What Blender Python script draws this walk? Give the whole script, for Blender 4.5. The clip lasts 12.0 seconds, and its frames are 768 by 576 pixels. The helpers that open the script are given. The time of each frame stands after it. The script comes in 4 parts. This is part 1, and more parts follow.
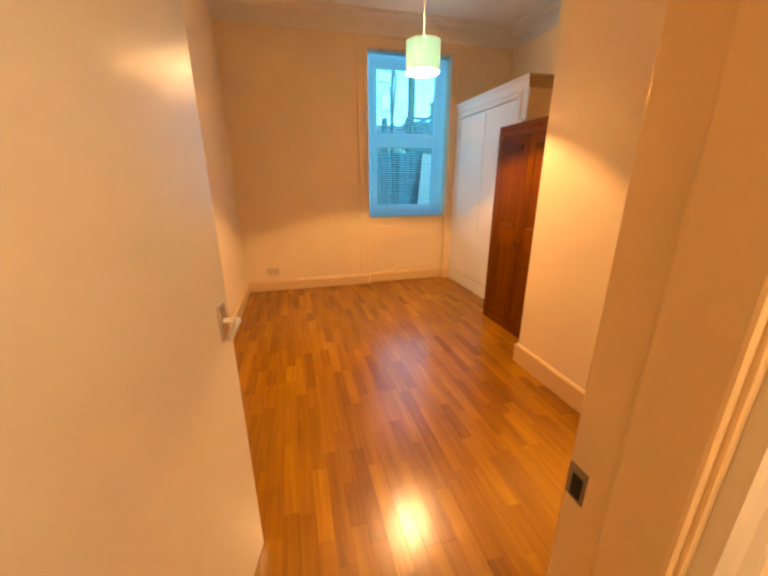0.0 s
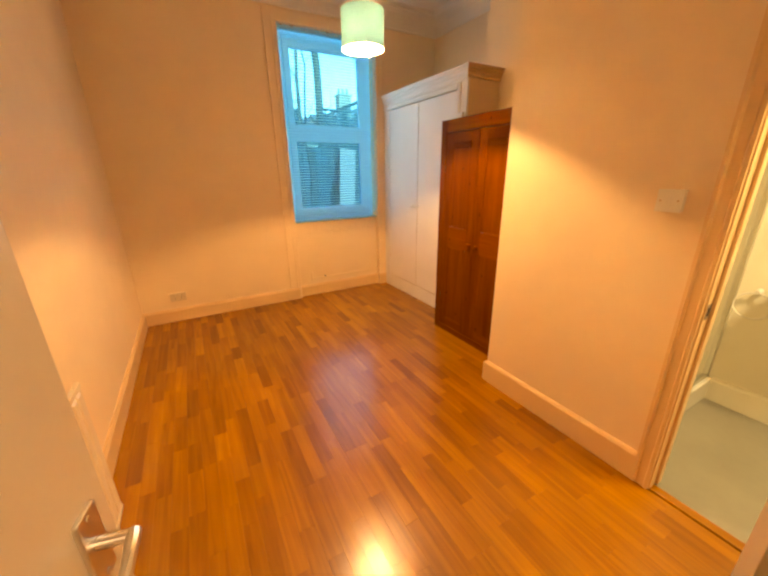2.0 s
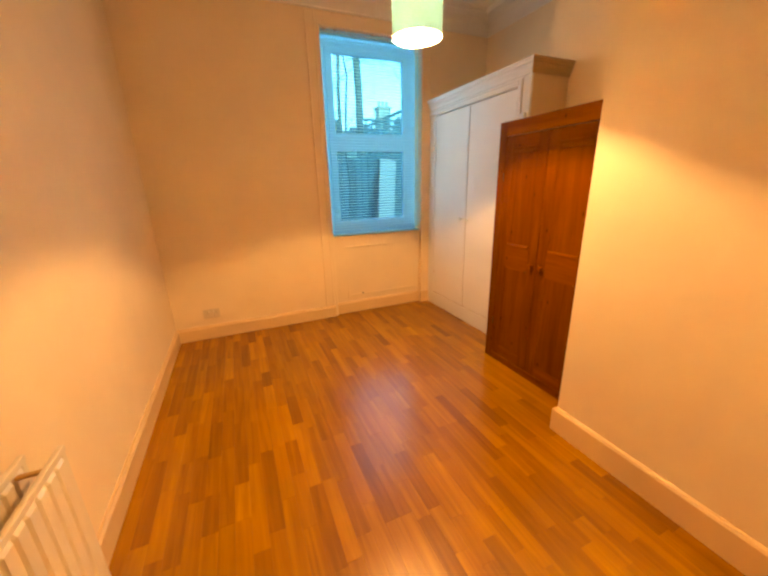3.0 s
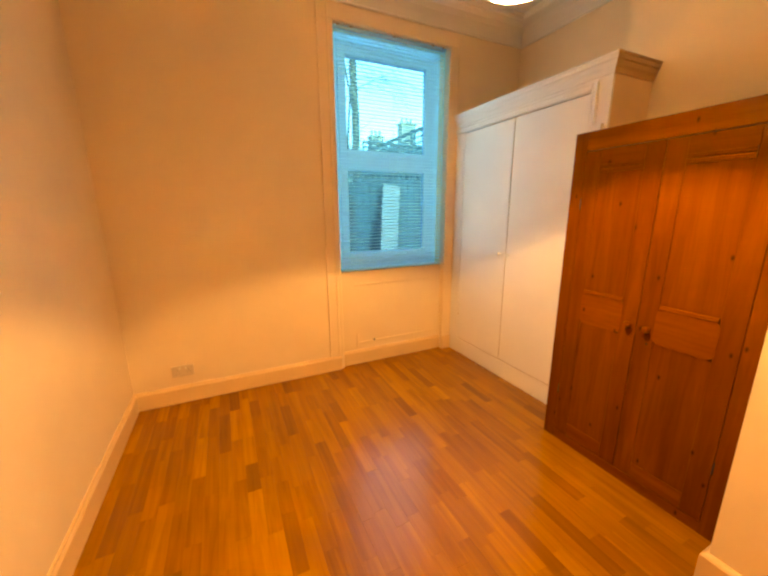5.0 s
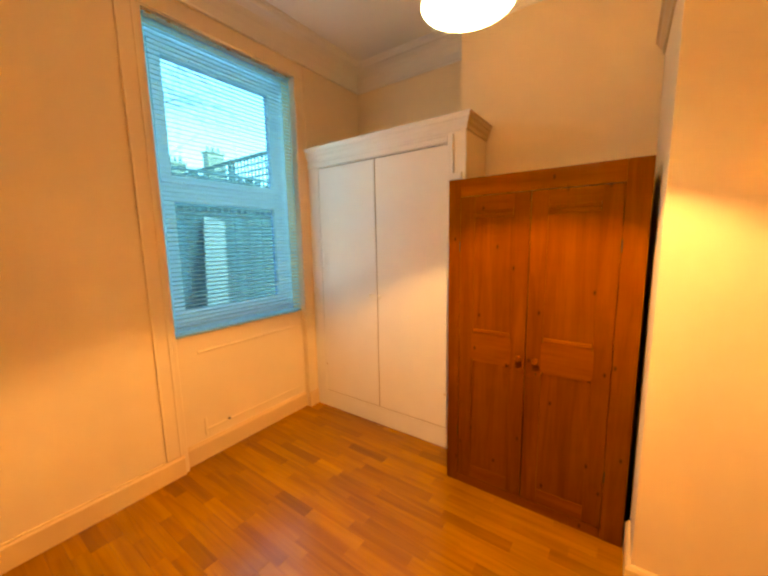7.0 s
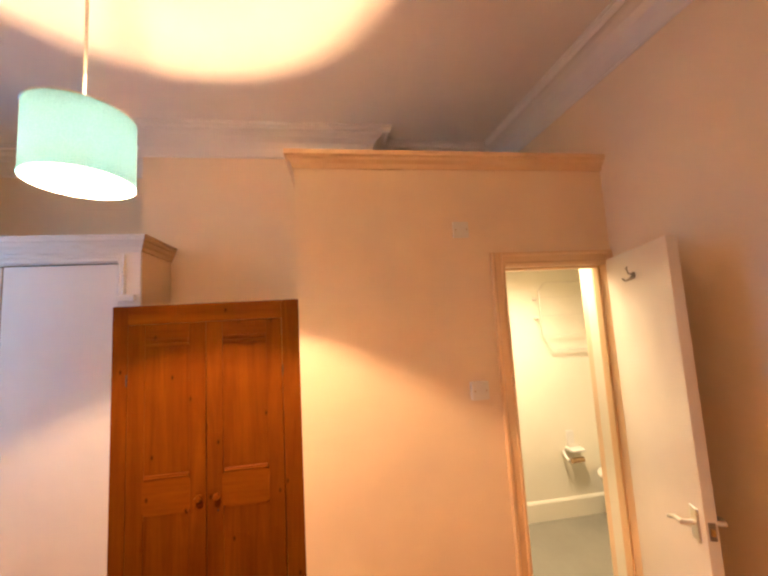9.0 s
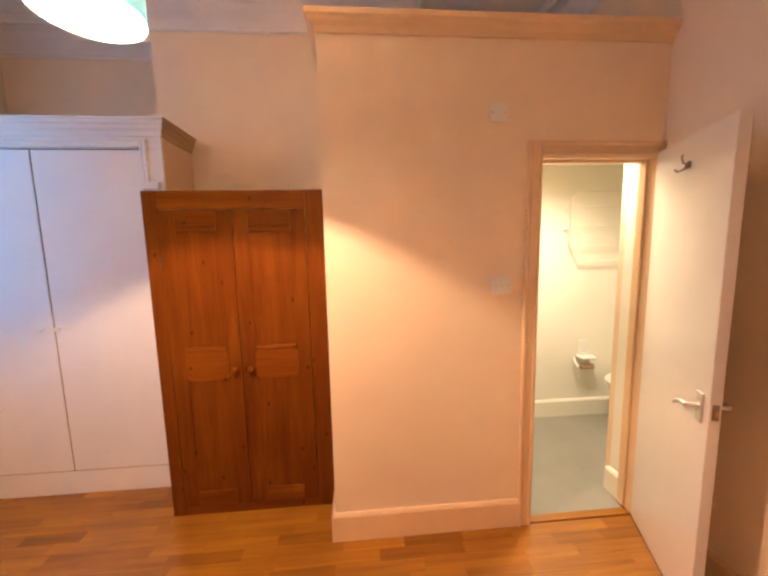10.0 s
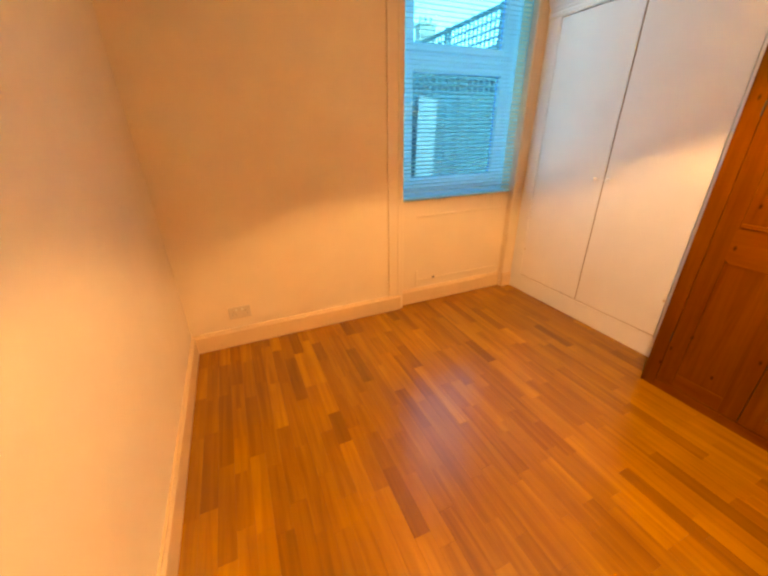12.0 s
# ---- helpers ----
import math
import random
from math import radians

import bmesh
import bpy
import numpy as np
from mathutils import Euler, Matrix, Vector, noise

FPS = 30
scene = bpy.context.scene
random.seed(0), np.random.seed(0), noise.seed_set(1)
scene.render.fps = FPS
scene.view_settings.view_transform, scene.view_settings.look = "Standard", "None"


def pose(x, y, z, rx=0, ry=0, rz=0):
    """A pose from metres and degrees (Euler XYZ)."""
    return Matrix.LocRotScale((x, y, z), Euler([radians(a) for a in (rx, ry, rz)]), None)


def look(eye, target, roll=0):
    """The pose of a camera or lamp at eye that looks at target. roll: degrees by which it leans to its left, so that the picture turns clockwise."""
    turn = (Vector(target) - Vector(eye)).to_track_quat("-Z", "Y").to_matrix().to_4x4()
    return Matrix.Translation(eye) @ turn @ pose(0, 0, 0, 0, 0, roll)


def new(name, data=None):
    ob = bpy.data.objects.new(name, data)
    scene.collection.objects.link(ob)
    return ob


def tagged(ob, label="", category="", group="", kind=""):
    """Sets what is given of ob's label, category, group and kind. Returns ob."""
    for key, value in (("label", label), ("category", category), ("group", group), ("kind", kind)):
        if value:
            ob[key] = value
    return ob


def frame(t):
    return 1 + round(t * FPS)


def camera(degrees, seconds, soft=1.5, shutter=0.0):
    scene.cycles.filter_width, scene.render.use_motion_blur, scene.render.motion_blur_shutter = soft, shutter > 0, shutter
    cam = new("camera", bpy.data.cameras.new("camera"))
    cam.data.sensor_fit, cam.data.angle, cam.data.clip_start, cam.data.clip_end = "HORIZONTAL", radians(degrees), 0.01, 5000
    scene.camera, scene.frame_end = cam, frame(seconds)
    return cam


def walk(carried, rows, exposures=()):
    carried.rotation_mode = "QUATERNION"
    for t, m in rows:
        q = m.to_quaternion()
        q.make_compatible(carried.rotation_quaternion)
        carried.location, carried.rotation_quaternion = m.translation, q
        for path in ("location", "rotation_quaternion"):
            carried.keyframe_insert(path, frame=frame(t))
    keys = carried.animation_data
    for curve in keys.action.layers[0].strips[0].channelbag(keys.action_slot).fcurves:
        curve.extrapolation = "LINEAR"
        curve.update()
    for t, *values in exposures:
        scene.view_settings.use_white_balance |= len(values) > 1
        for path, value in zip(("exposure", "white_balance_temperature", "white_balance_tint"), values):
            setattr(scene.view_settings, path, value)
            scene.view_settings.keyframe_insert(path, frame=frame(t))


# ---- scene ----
cam = camera(97.2, 12.0, soft=2.6)
PATH = [
    (0, (0.094, -0.126, 1.422), (0.579, 1.715, 0.81), -0.1),
    (0.5, (0.086, 0.101, 1.423), (0.74, 1.857, 0.724), -0.3),
    (1, (0.036, 0.284, 1.428), (0.998, 1.869, 0.678), 0.4),
    (1.5, (0.045, 0.353, 1.455), (1.021, 1.939, 0.726), -0.2),
    (2, (0.052, 0.441, 1.482), (0.971, 2.095, 0.834), -0.8),
    (2.5, (0.113, 0.606, 1.493), (0.914, 2.34, 0.9), -1.3),
    (3, (0.146, 0.785, 1.48), (0.89, 2.545, 0.89), -1.5),
    (4.8, (0.214, 1.463, 1.444), (0.946, 3.261, 0.964), 0.0),
    (5, (0.181, 1.563, 1.477), (1.005, 3.329, 1.027), -0.4),
    (5.5, (0.185, 1.74, 1.53), (1.12, 3.482, 1.229), -0.9),
    (6, (0.229, 1.887, 1.519), (1.203, 3.615, 1.268), -0.8),
    (6.5, (0.18, 2.056, 1.519), (1.463, 3.568, 1.258), -0.8),
    (6.7, (0.149, 2.116, 1.532), (1.584, 3.487, 1.288), -0.8),
    (8.3, (0.148, 1.84, 1.57), (2.119, 1.916, 1.238), -1.1),
    (8.5, (0.144, 1.828, 1.628), (2.136, 1.719, 1.484), -2.3),
    (9, (0.09, 1.806, 1.73), (2.06, 1.52, 1.926), -3.2),
    (9.5, (0.083, 1.809, 1.718), (2.059, 1.523, 1.84), -2.4),
    (10, (0.11, 1.834, 1.565), (2.088, 1.677, 1.321), -1.2),
    (10.5, (0.092, 1.893, 1.413), (1.98, 1.99, 0.761), 0.3),
    (11, (0.043, 1.988, 1.393), (1.662, 2.745, 0.497), 0.3),
    (11.5, (0.024, 1.998, 1.406), (1.099, 3.424, 0.505), -1.1),
    (12, (-0.107, 2.04, 1.432), (0.61, 3.708, 0.594), -0.9),
]
walk(cam, [(t, look(eye, target, roll)) for t, eye, target, roll in PATH],
     [(0, 2.98, 8000, 10), (0.5, 2.98, 8800, 10), (1, 3.03, 8700, 10), (2.5, 3.04, 8700, 10), (5, 3.21, 10600, 10), (6.7, 3.14, 11400, 11), (8.5, 3.08, 9200, 20), (9.0, 3.1, 6100, 22), (9.5, 3.1, 5500, 22),
      (10.5, 3.08, 5500, 21), (11, 3.16, 5900, 15), (11.5, 3.38, 7500, 11), (12, 3.22, 8100, 10)])

# ---- world and light ----
world = bpy.data.worlds.new("world")
scene.world = world
world.use_nodes = True
wn = world.node_tree
wbg = wn.nodes["Background"]
sky = wn.nodes.new("ShaderNodeTexSky")
sky.sky_type = "NISHITA"
sky.sun_disc = False
sky.sun_elevation = radians(12)
sky.sun_rotation = radians(200)
wn.links.new(sky.outputs["Color"], wbg.inputs["Color"])
wbg.inputs["Strength"].default_value = 0.15


def lamp(name, kind, m, energy, color, size=0.05, size_y=None, cone=166, blend=1.0):
    data = bpy.data.lights.new(name, kind)
    data.energy, data.color = energy, color
    if kind in ("POINT", "SPOT"):
        data.shadow_soft_size = size
    if kind == "SPOT":
        data.spot_size, data.spot_blend = radians(cone), blend
    elif kind == "AREA":
        data.shape, data.size, data.size_y = "RECTANGLE", size, size_y or size
    elif kind == "SUN":
        data.angle = size
    ob = new(name, data)
    ob.matrix_world = m
    return ob


LAMP_X, LAMP_Y, LAMP_Z, BULB_Z = 1.062, 2.464, 2.141, 2.213
lamp("pendant_bulb_light", "POINT", pose(LAMP_X, LAMP_Y, BULB_Z), 15.5, (1.0, 0.605, 0.295), 0.009)
# added upward spot that brightens the ceiling and upper walls
lamp("pendant_up_fill", "SPOT", pose(LAMP_X, LAMP_Y, BULB_Z, 180), 7.0, (1.0, 0.605, 0.295), 0.009, None, 150, 0.3)
lamp("bathroom_light", "SPOT", pose(2.2, 0.36, 2.17), 18.5, (1.0, 0.78, 0.44), 0.16)
lamp("hall_light", "POINT", pose(0.6, -0.95, 2.3), 5.4, (1.0, 0.80, 0.60), 0.1)
lamp("evening_sun", "SUN", look((10, -20, 8), (0, 0, 0)), 0.5, (1.0, 0.93, 0.85), radians(10))


# added strip lamps that throw sky-blue light onto the window frame
for edge_x, inward in ((1.104, 1.40), (2.196, 1.90)):
    lamp("window_edge_fill", "AREA", look((edge_x, 4.562, 1.91), (inward, 4.68, 1.91)), 0.07, (0.04, 0.42, 0.80), 0.02, 1.86)
lamp("window_head_fill", "AREA", look((1.65, 4.568, 2.893), (1.65, 4.66, 2.4)), 0.05, (0.04, 0.42, 0.85), 1.0, 0.02)


# added area lamps: one stands in for the sky, one brightens the frame
lamp("window_sky_light", "AREA", look((1.65, 4.455, 1.93), (1.65, 2.0, 1.93)), 1.1, (0.34, 0.68, 1.0), 0.8, 1.7)
lamp("window_frame_fill", "AREA", look((1.65, 4.494, 1.92), (1.65, 5.2, 1.92)), 0.60, (0.06, 0.62, 1.0), 1.02, 1.85)


# ---- materials ----
def nodes(name, rough=0.5, metal=0.0, base=(0.8, 0.8, 0.8)):
    m = bpy.data.materials.new(name)
    m.use_nodes = True
    nt = m.node_tree
    b = nt.nodes["Principled BSDF"]
    b.inputs["Base Color"].default_value = (*base, 1)
    b.inputs["Roughness"].default_value = rough
    b.inputs["Metallic"].default_value = metal
    return m, nt, b


def coords(nt, scale, kind="Object"):
    tc = nt.nodes.new("ShaderNodeTexCoord")
    mp = nt.nodes.new("ShaderNodeMapping")
    mp.inputs["Scale"].default_value = scale
    nt.links.new(tc.outputs[kind], mp.inputs["Vector"])
    return mp.outputs["Vector"]


def noise_tex(nt, vec, scale, detail=4.0, rough=0.55, distort=0.0):
    n = nt.nodes.new("ShaderNodeTexNoise")
    n.inputs["Scale"].default_value, n.inputs["Detail"].default_value = scale, detail
    n.inputs["Roughness"].default_value, n.inputs["Distortion"].default_value = rough, distort
    nt.links.new(vec, n.inputs["Vector"])
    return n.outputs["Fac"]


def ramp(nt, fac, stops):
    r = nt.nodes.new("ShaderNodeValToRGB")
    els = r.color_ramp.elements
    while len(els) < len(stops):
        els.new(0.5)
    for e, (p, c) in zip(els, stops):
        e.position, e.color = p, (*c, 1)
    nt.links.new(fac, r.inputs["Fac"])
    return r.outputs["Color"]


def mix(nt, fac, a, b, mode="MIX"):
    x = nt.nodes.new("ShaderNodeMix")
    x.data_type, x.blend_type = "RGBA", mode
    for sock, v in ((x.inputs["Factor"], fac), (x.inputs["A"], a), (x.inputs["B"], b)):
        if isinstance(v, (int, float)):
            sock.default_value = v
        elif isinstance(v, tuple):
            sock.default_value = (*v, 1)
        else:
            nt.links.new(v, sock)
    return x.outputs["Result"]


def bump(nt, b, height, strength, dist=0.01):
    n = nt.nodes.new("ShaderNodeBump")
    n.inputs["Strength"].default_value, n.inputs["Distance"].default_value = strength, dist
    nt.links.new(height, n.inputs["Height"])
    nt.links.new(n.outputs["Normal"], b.inputs["Normal"])


def scaled(nt, fac, lo, hi):
    r = nt.nodes.new("ShaderNodeMapRange")
    r.inputs["To Min"].default_value, r.inputs["To Max"].default_value = lo, hi
    nt.links.new(fac, r.inputs["Value"])
    return r.outputs["Result"]


def paint(name, color, rough=0.5, grain=220.0, bumpy=0.08, stain=0.06, coat=0.0):
    """Brushed or rolled paint: faint large stains, fine roller grain."""
    m, nt, b = nodes(name, rough)
    v = coords(nt, (1, 1, 1))
    big = noise_tex(nt, v, 1.7, 5, 0.6)
    dark = tuple(c * (1 - 2.2 * stain) for c in color)
    col = ramp(nt, big, [(0.25, dark), (0.62, color)])
    fleck = noise_tex(nt, v, 24, 6, 0.7)
    col = mix(nt, scaled(nt, fleck, 0.0, stain * 1.2), col, tuple(c * 0.6 for c in color))
    nt.links.new(col, b.inputs["Base Color"])
    bump(nt, b, noise_tex(nt, v, grain, 3, 0.6), bumpy, 0.004)
    nt.links.new(scaled(nt, fleck, rough * 0.85, min(1, rough * 1.15)), b.inputs["Roughness"])
    if coat:
        b.inputs["Coat Weight"].default_value, b.inputs["Coat Roughness"].default_value = coat, 0.24
    return m


def wood(name, light, dark, rough, stretch=(26, 1.2, 26), rnd="", knots=False, coat=0.0, spread=0.8):
    """Sawn wood: long grain, pores, and per-piece tone where rnd names the source."""
    m, nt, b = nodes(name, rough)
    v = coords(nt, stretch)
    rand = None
    if rnd == "object":
        rand = nt.nodes.new("ShaderNodeObjectInfo").outputs["Random"]
    elif rnd == "island":
        rand = nt.nodes.new("ShaderNodeNewGeometry").outputs["Random Per Island"]
    if rand is not None:
        off = nt.nodes.new("ShaderNodeVectorMath")
        off.operation = "MULTIPLY_ADD"
        comb = nt.nodes.new("ShaderNodeCombineXYZ")
        for k in range(3):
            nt.links.new(rand, comb.inputs[k])
        nt.links.new(comb.outputs["Vector"], off.inputs[0])
        off.inputs[1].default_value = (311, 173, 97)
        nt.links.new(v, off.inputs[2])
        v = off.outputs["Vector"]
    grain = noise_tex(nt, v, 1.0, 7, 0.62, 0.7)
    fine = noise_tex(nt, v, 4.5, 4, 0.7)
    col = ramp(nt, grain, [(0.28, dark), (0.5, tuple((a + c) / 2 for a, c in zip(light, dark))), (0.7, light)])
    col = mix(nt, scaled(nt, fine, 0.0, 0.16 if coat else 0.28), col, tuple(c * 0.55 for c in dark))
    if rand is not None:
        tone = ramp(nt, rand, [(0.0, (0.55, 0.47, 0.38)), (0.12, (0.78, 0.72, 0.66)), (0.5, (0.94, 0.93, 0.90)), (0.82, (1.1, 1.1, 1.06)), (1.0, (1.35, 1.42, 1.5))])
        col = mix(nt, spread, col, tone, "MULTIPLY")
    if knots:
        b.inputs["Specular IOR Level"].default_value = 0.06
        across = nt.nodes.new("ShaderNodeSeparateXYZ")
        nt.links.new(coords(nt, (1, 5.4, 2.8)), across.inputs["Vector"])
        flat = nt.nodes.new("ShaderNodeCombineXYZ")
        nt.links.new(across.outputs["Y"], flat.inputs["X"])
        nt.links.new(across.outputs["Z"], flat.inputs["Y"])
        vor = nt.nodes.new("ShaderNodeTexVoronoi")
        vor.voronoi_dimensions = "2D"
        vor.inputs["Scale"].default_value = 1.0
        nt.links.new(flat.outputs["Vector"], vor.inputs["Vector"])
        k = ramp(nt, vor.outputs["Distance"], [(0.014, (1, 1, 1)), (0.045, (0, 0, 0))])
        sep = nt.nodes.new("ShaderNodeSeparateColor")
        nt.links.new(k, sep.inputs["Color"])
        col = mix(nt, sep.outputs["Red"], col, tuple(c * 0.35 for c in dark))
    if coat:
        where = nt.nodes.new("ShaderNodeNewGeometry").outputs["Position"]
        broad = noise_tex(nt, where, 1.1, 3, 0.5)
        col = mix(nt, 1.0, col, ramp(nt, broad, [(0.3, (0.86, 0.84, 0.82)), (0.65, (1.08, 1.09, 1.1))]), "MULTIPLY")
    nt.links.new(col, b.inputs["Base Color"])
    nt.links.new(scaled(nt, fine, rough * 0.8, rough * 1.25), b.inputs["Roughness"])
    bump(nt, b, fine, 0.05, 0.003)
    if coat:
        b.inputs["Coat Weight"].default_value, b.inputs["Coat Roughness"].default_value = coat, 0.23
        b.inputs["Coat IOR"].default_value = 1.55
        b.inputs["Specular IOR Level"].default_value = 0.1
    return m


def metal(name, color, rough=0.22):
    m, nt, b = nodes(name, rough, 1.0, color)
    v = coords(nt, (1, 1, 1))
    n = noise_tex(nt, v, 60, 4)
    nt.links.new(scaled(nt, n, rough * 0.7, rough * 1.5), b.inputs["Roughness"])
    return m


WALL = paint("wall_magnolia_paint", (0.86, 0.685, 0.46), 0.62, 180, 0.10, 0.03)
CEIL = paint("ceiling_white_paint", (0.84, 0.775, 0.69), 0.8, 160, 0.08, 0.03)
TRIM = paint("trim_cream_gloss", (0.80, 0.56, 0.30), 0.34, 90, 0.05, 0.04, 0.3)
DOORP = paint("door_white_gloss", (0.80, 0.70, 0.55), 0.36, 70, 0.06, 0.03, 1.0)
CUPB = paint("cupboard_white_eggshell", (0.80, 0.77, 0.72), 0.42, 120, 0.05, 0.03)
RADP = paint("radiator_enamel", (0.80, 0.68, 0.50), 0.3, 60, 0.03, 0.04, 0.4)
# white frame and slats, with the daylight's blue put into their base colour
UPVC = paint("window_white_daylight_blue", (0.40, 0.72, 0.87), 0.3, 60, 0.02, 0.02)
SLAT = paint("blind_white_daylight_blue", (0.46, 0.73, 0.86), 0.4, 60, 0.02, 0.02)
BATHW = paint("bathroom_white_paint", (0.86, 0.83, 0.70), 0.5, 160, 0.06, 0.03)
PORC = paint("white_porcelain", (0.82, 0.81, 0.76), 0.12, 30, 0.0, 0.01, 0.5)
PLAST = paint("white_plastic", (0.80, 0.76, 0.66), 0.35, 60, 0.02, 0.02)
VINYL = paint("blue_grey_vinyl_floor", (0.33, 0.315, 0.26), 0.35, 120, 0.05, 0.10)
OAK = wood("oak_strip", (0.43, 0.170, 0.002), (0.255, 0.089, 0.001), 0.45, spread=0.75, rnd="object", coat=0.8)
OAK_REST = wood("oak_strip_outer", (0.43, 0.170, 0.002), (0.255, 0.089, 0.001), 0.45, spread=0.75, rnd="island", coat=0.8)
PINE = wood("stained_pine", (0.195, 0.053, 0.0004), (0.105, 0.0215, 0.0002), 0.34, (16, 16, 1.1), knots=True)
PINE_H = wood("stained_pine_rail", (0.235, 0.065, 0.0004), (0.135, 0.030, 0.0002), 0.34, (16, 1.1, 16), knots=True)
TAN = paint("crown_end_tan", (0.60, 0.38, 0.17), 0.4, 60, 0.05, 0.08)
SUB = paint("subfloor_dark", (0.05, 0.03, 0.015), 0.9)
CHROME = metal("worn_satin_chrome", (0.74, 0.71, 0.66), 0.3)
STEEL = metal("dull_steel", (0.30, 0.25, 0.20), 0.35)
OLDIRON = metal("old_dark_iron", (0.10, 0.07, 0.05), 0.5)
BRASS = metal("old_brass", (0.55, 0.36, 0.14), 0.3)
DARK = nodes("dark_void", 0.9, 0, (0.012, 0.010, 0.008))[0]
CARD = paint("brown_card_tube", (0.34, 0.22, 0.10), 0.8)
PAPER = paint("tissue_paper", (0.82, 0.79, 0.70), 0.9, 90, 0.2)
# weathered wood, with the evening sky's blue put into its colour
FENCEW = wood("weathered_fence_dusk_blue", (0.11, 0.29, 0.34), (0.06, 0.17, 0.20), 0.85, (20, 20, 1.5), rnd="object", spread=0.5)
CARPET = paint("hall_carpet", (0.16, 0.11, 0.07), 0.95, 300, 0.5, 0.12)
# bark grey, shifted towards the evening sky's blue
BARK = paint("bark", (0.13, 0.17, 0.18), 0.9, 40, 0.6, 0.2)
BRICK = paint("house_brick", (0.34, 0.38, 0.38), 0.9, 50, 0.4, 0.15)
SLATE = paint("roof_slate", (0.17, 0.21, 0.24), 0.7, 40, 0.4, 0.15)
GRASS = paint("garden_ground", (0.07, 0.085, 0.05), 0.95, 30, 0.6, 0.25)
BOARD = paint("grey_white_board", (0.40, 0.38, 0.36), 0.5, 60, 0.05, 0.06)
SHOWERG = metal("screen_frame_aluminium", (0.66, 0.66, 0.6), 0.35)

# the blue of the evening light outdoors is put into the glass colour
GLASS, gnt, gb = nodes("window_glass_dusk_blue", 0.0, 0, (1, 1, 1))
gb.inputs["Base Color"].default_value = (0.11, 0.54, 0.92, 1)
gb.inputs["Transmission Weight"].default_value, gb.inputs["IOR"].default_value = 1.0, 1.45

CLEAR, cnt, cb = nodes("shower_glass", 0.02, 0, (0.95, 1, 0.97))
cb.inputs["Alpha"].default_value = 0.10


def see_through(m, color, weight):
    """Lets a share of the light pass diffusely through a thin sheet."""
    nt = m.node_tree
    tr = nt.nodes.new("ShaderNodeBsdfTranslucent")
    tr.inputs["Color"].default_value = (*color, 1)
    ms = nt.nodes.new("ShaderNodeMixShader")
    ms.inputs[0].default_value = weight
    nt.links.new(nt.nodes["Principled BSDF"].outputs[0], ms.inputs[1])
    nt.links.new(tr.outputs[0], ms.inputs[2])
    nt.links.new(ms.outputs[0], nt.nodes["Material Output"].inputs["Surface"])


# the slats' see-through colour carries the daylight's blue as well
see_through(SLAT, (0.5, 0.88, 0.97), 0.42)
SHADE, snt, sb = nodes("lampshade_fabric", 0.8, 0, (0.50, 0.74, 0.62))
sv = coords(snt, (1, 1, 1))
weave = noise_tex(snt, sv, 260, 2)
scol = ramp(snt, weave, [(0.3, (0.24, 0.56, 0.60)), (0.7, (0.32, 0.66, 0.70))])
snt.links.new(scol, sb.inputs["Base Color"])
see_through(SHADE, (0.28, 0.64, 0.90), 0.16)
LINER = paint("shade_white_liner", (0.74, 0.73, 0.70), 0.7, 60, 0.0, 0.01)
see_through(LINER, (0.9, 0.9, 0.9), 0.036)

BULB, bnt, bb = nodes("bulb_glow", 0.4, 0, (1, 0.9, 0.75))
bb.inputs["Emission Color"].default_value, bb.inputs["Emission Strength"].default_value = (1.0, 0.62, 0.3, 1), 14.0


# ---- mesh helpers ----
def box(bm, x0, x1, y0, y1, z0, z1, bev=0.0, seg=1):
    r = bmesh.ops.create_cube(bm, size=1.0, matrix=Matrix.Translation(((x0 + x1) / 2, (y0 + y1) / 2, (z0 + z1) / 2)) @ Matrix.Diagonal((abs(x1 - x0), abs(y1 - y0), abs(z1 - z0), 1)))
    if bev:
        es = list({e for v in r["verts"] for e in v.link_edges})
        bmesh.ops.bevel(bm, geom=es, offset=bev, segments=seg, affect="EDGES", profile=0.6)
    return bm


def boxed(*dims, bev=0.0, seg=1):
    return box(bmesh.new(), *dims, bev=bev, seg=seg)


def mould(bm, prof, p0, p1, out, up, m0=0.0, m1=0.0):
    """A straight moulding: the profile (out, up) drawn from p0 to p1; m0, m1 mitre its ends."""
    p0, p1, out, up = Vector(p0), Vector(p1), Vector(out), Vector(up)
    d = (p1 - p0).normalized()
    a = [bm.verts.new(p0 + out * o + up * u + d * (m0 * o)) for o, u in prof]
    b = [bm.verts.new(p1 + out * o + up * u + d * (m1 * o)) for o, u in prof]
    n = len(prof)
    for i in range(n):
        j = (i + 1) % n
        bm.faces.new((a[i], a[j], b[j], b[i]))
    bm.faces.new(a[::-1])
    bm.faces.new(b)
    return bm


def lathe(bm, prof, m=Matrix(), seg=20):
    """A turned piece: profile of (radius, height) round the z axis of m."""
    rings = []
    for r, z in prof:
        rings.append([bm.verts.new(m @ Vector((r * math.cos(2 * math.pi * i / seg), r * math.sin(2 * math.pi * i / seg), z))) for i in range(seg)])
    for a, b in zip(rings, rings[1:]):
        for i in range(seg):
            bm.faces.new((a[i], a[(i + 1) % seg], b[(i + 1) % seg], b[i]))
    if prof[0][0] > 1e-5:
        bm.faces.new(rings[0][::-1])
    if prof[-1][0] > 1e-5:
        bm.faces.new(rings[-1])
    return bm


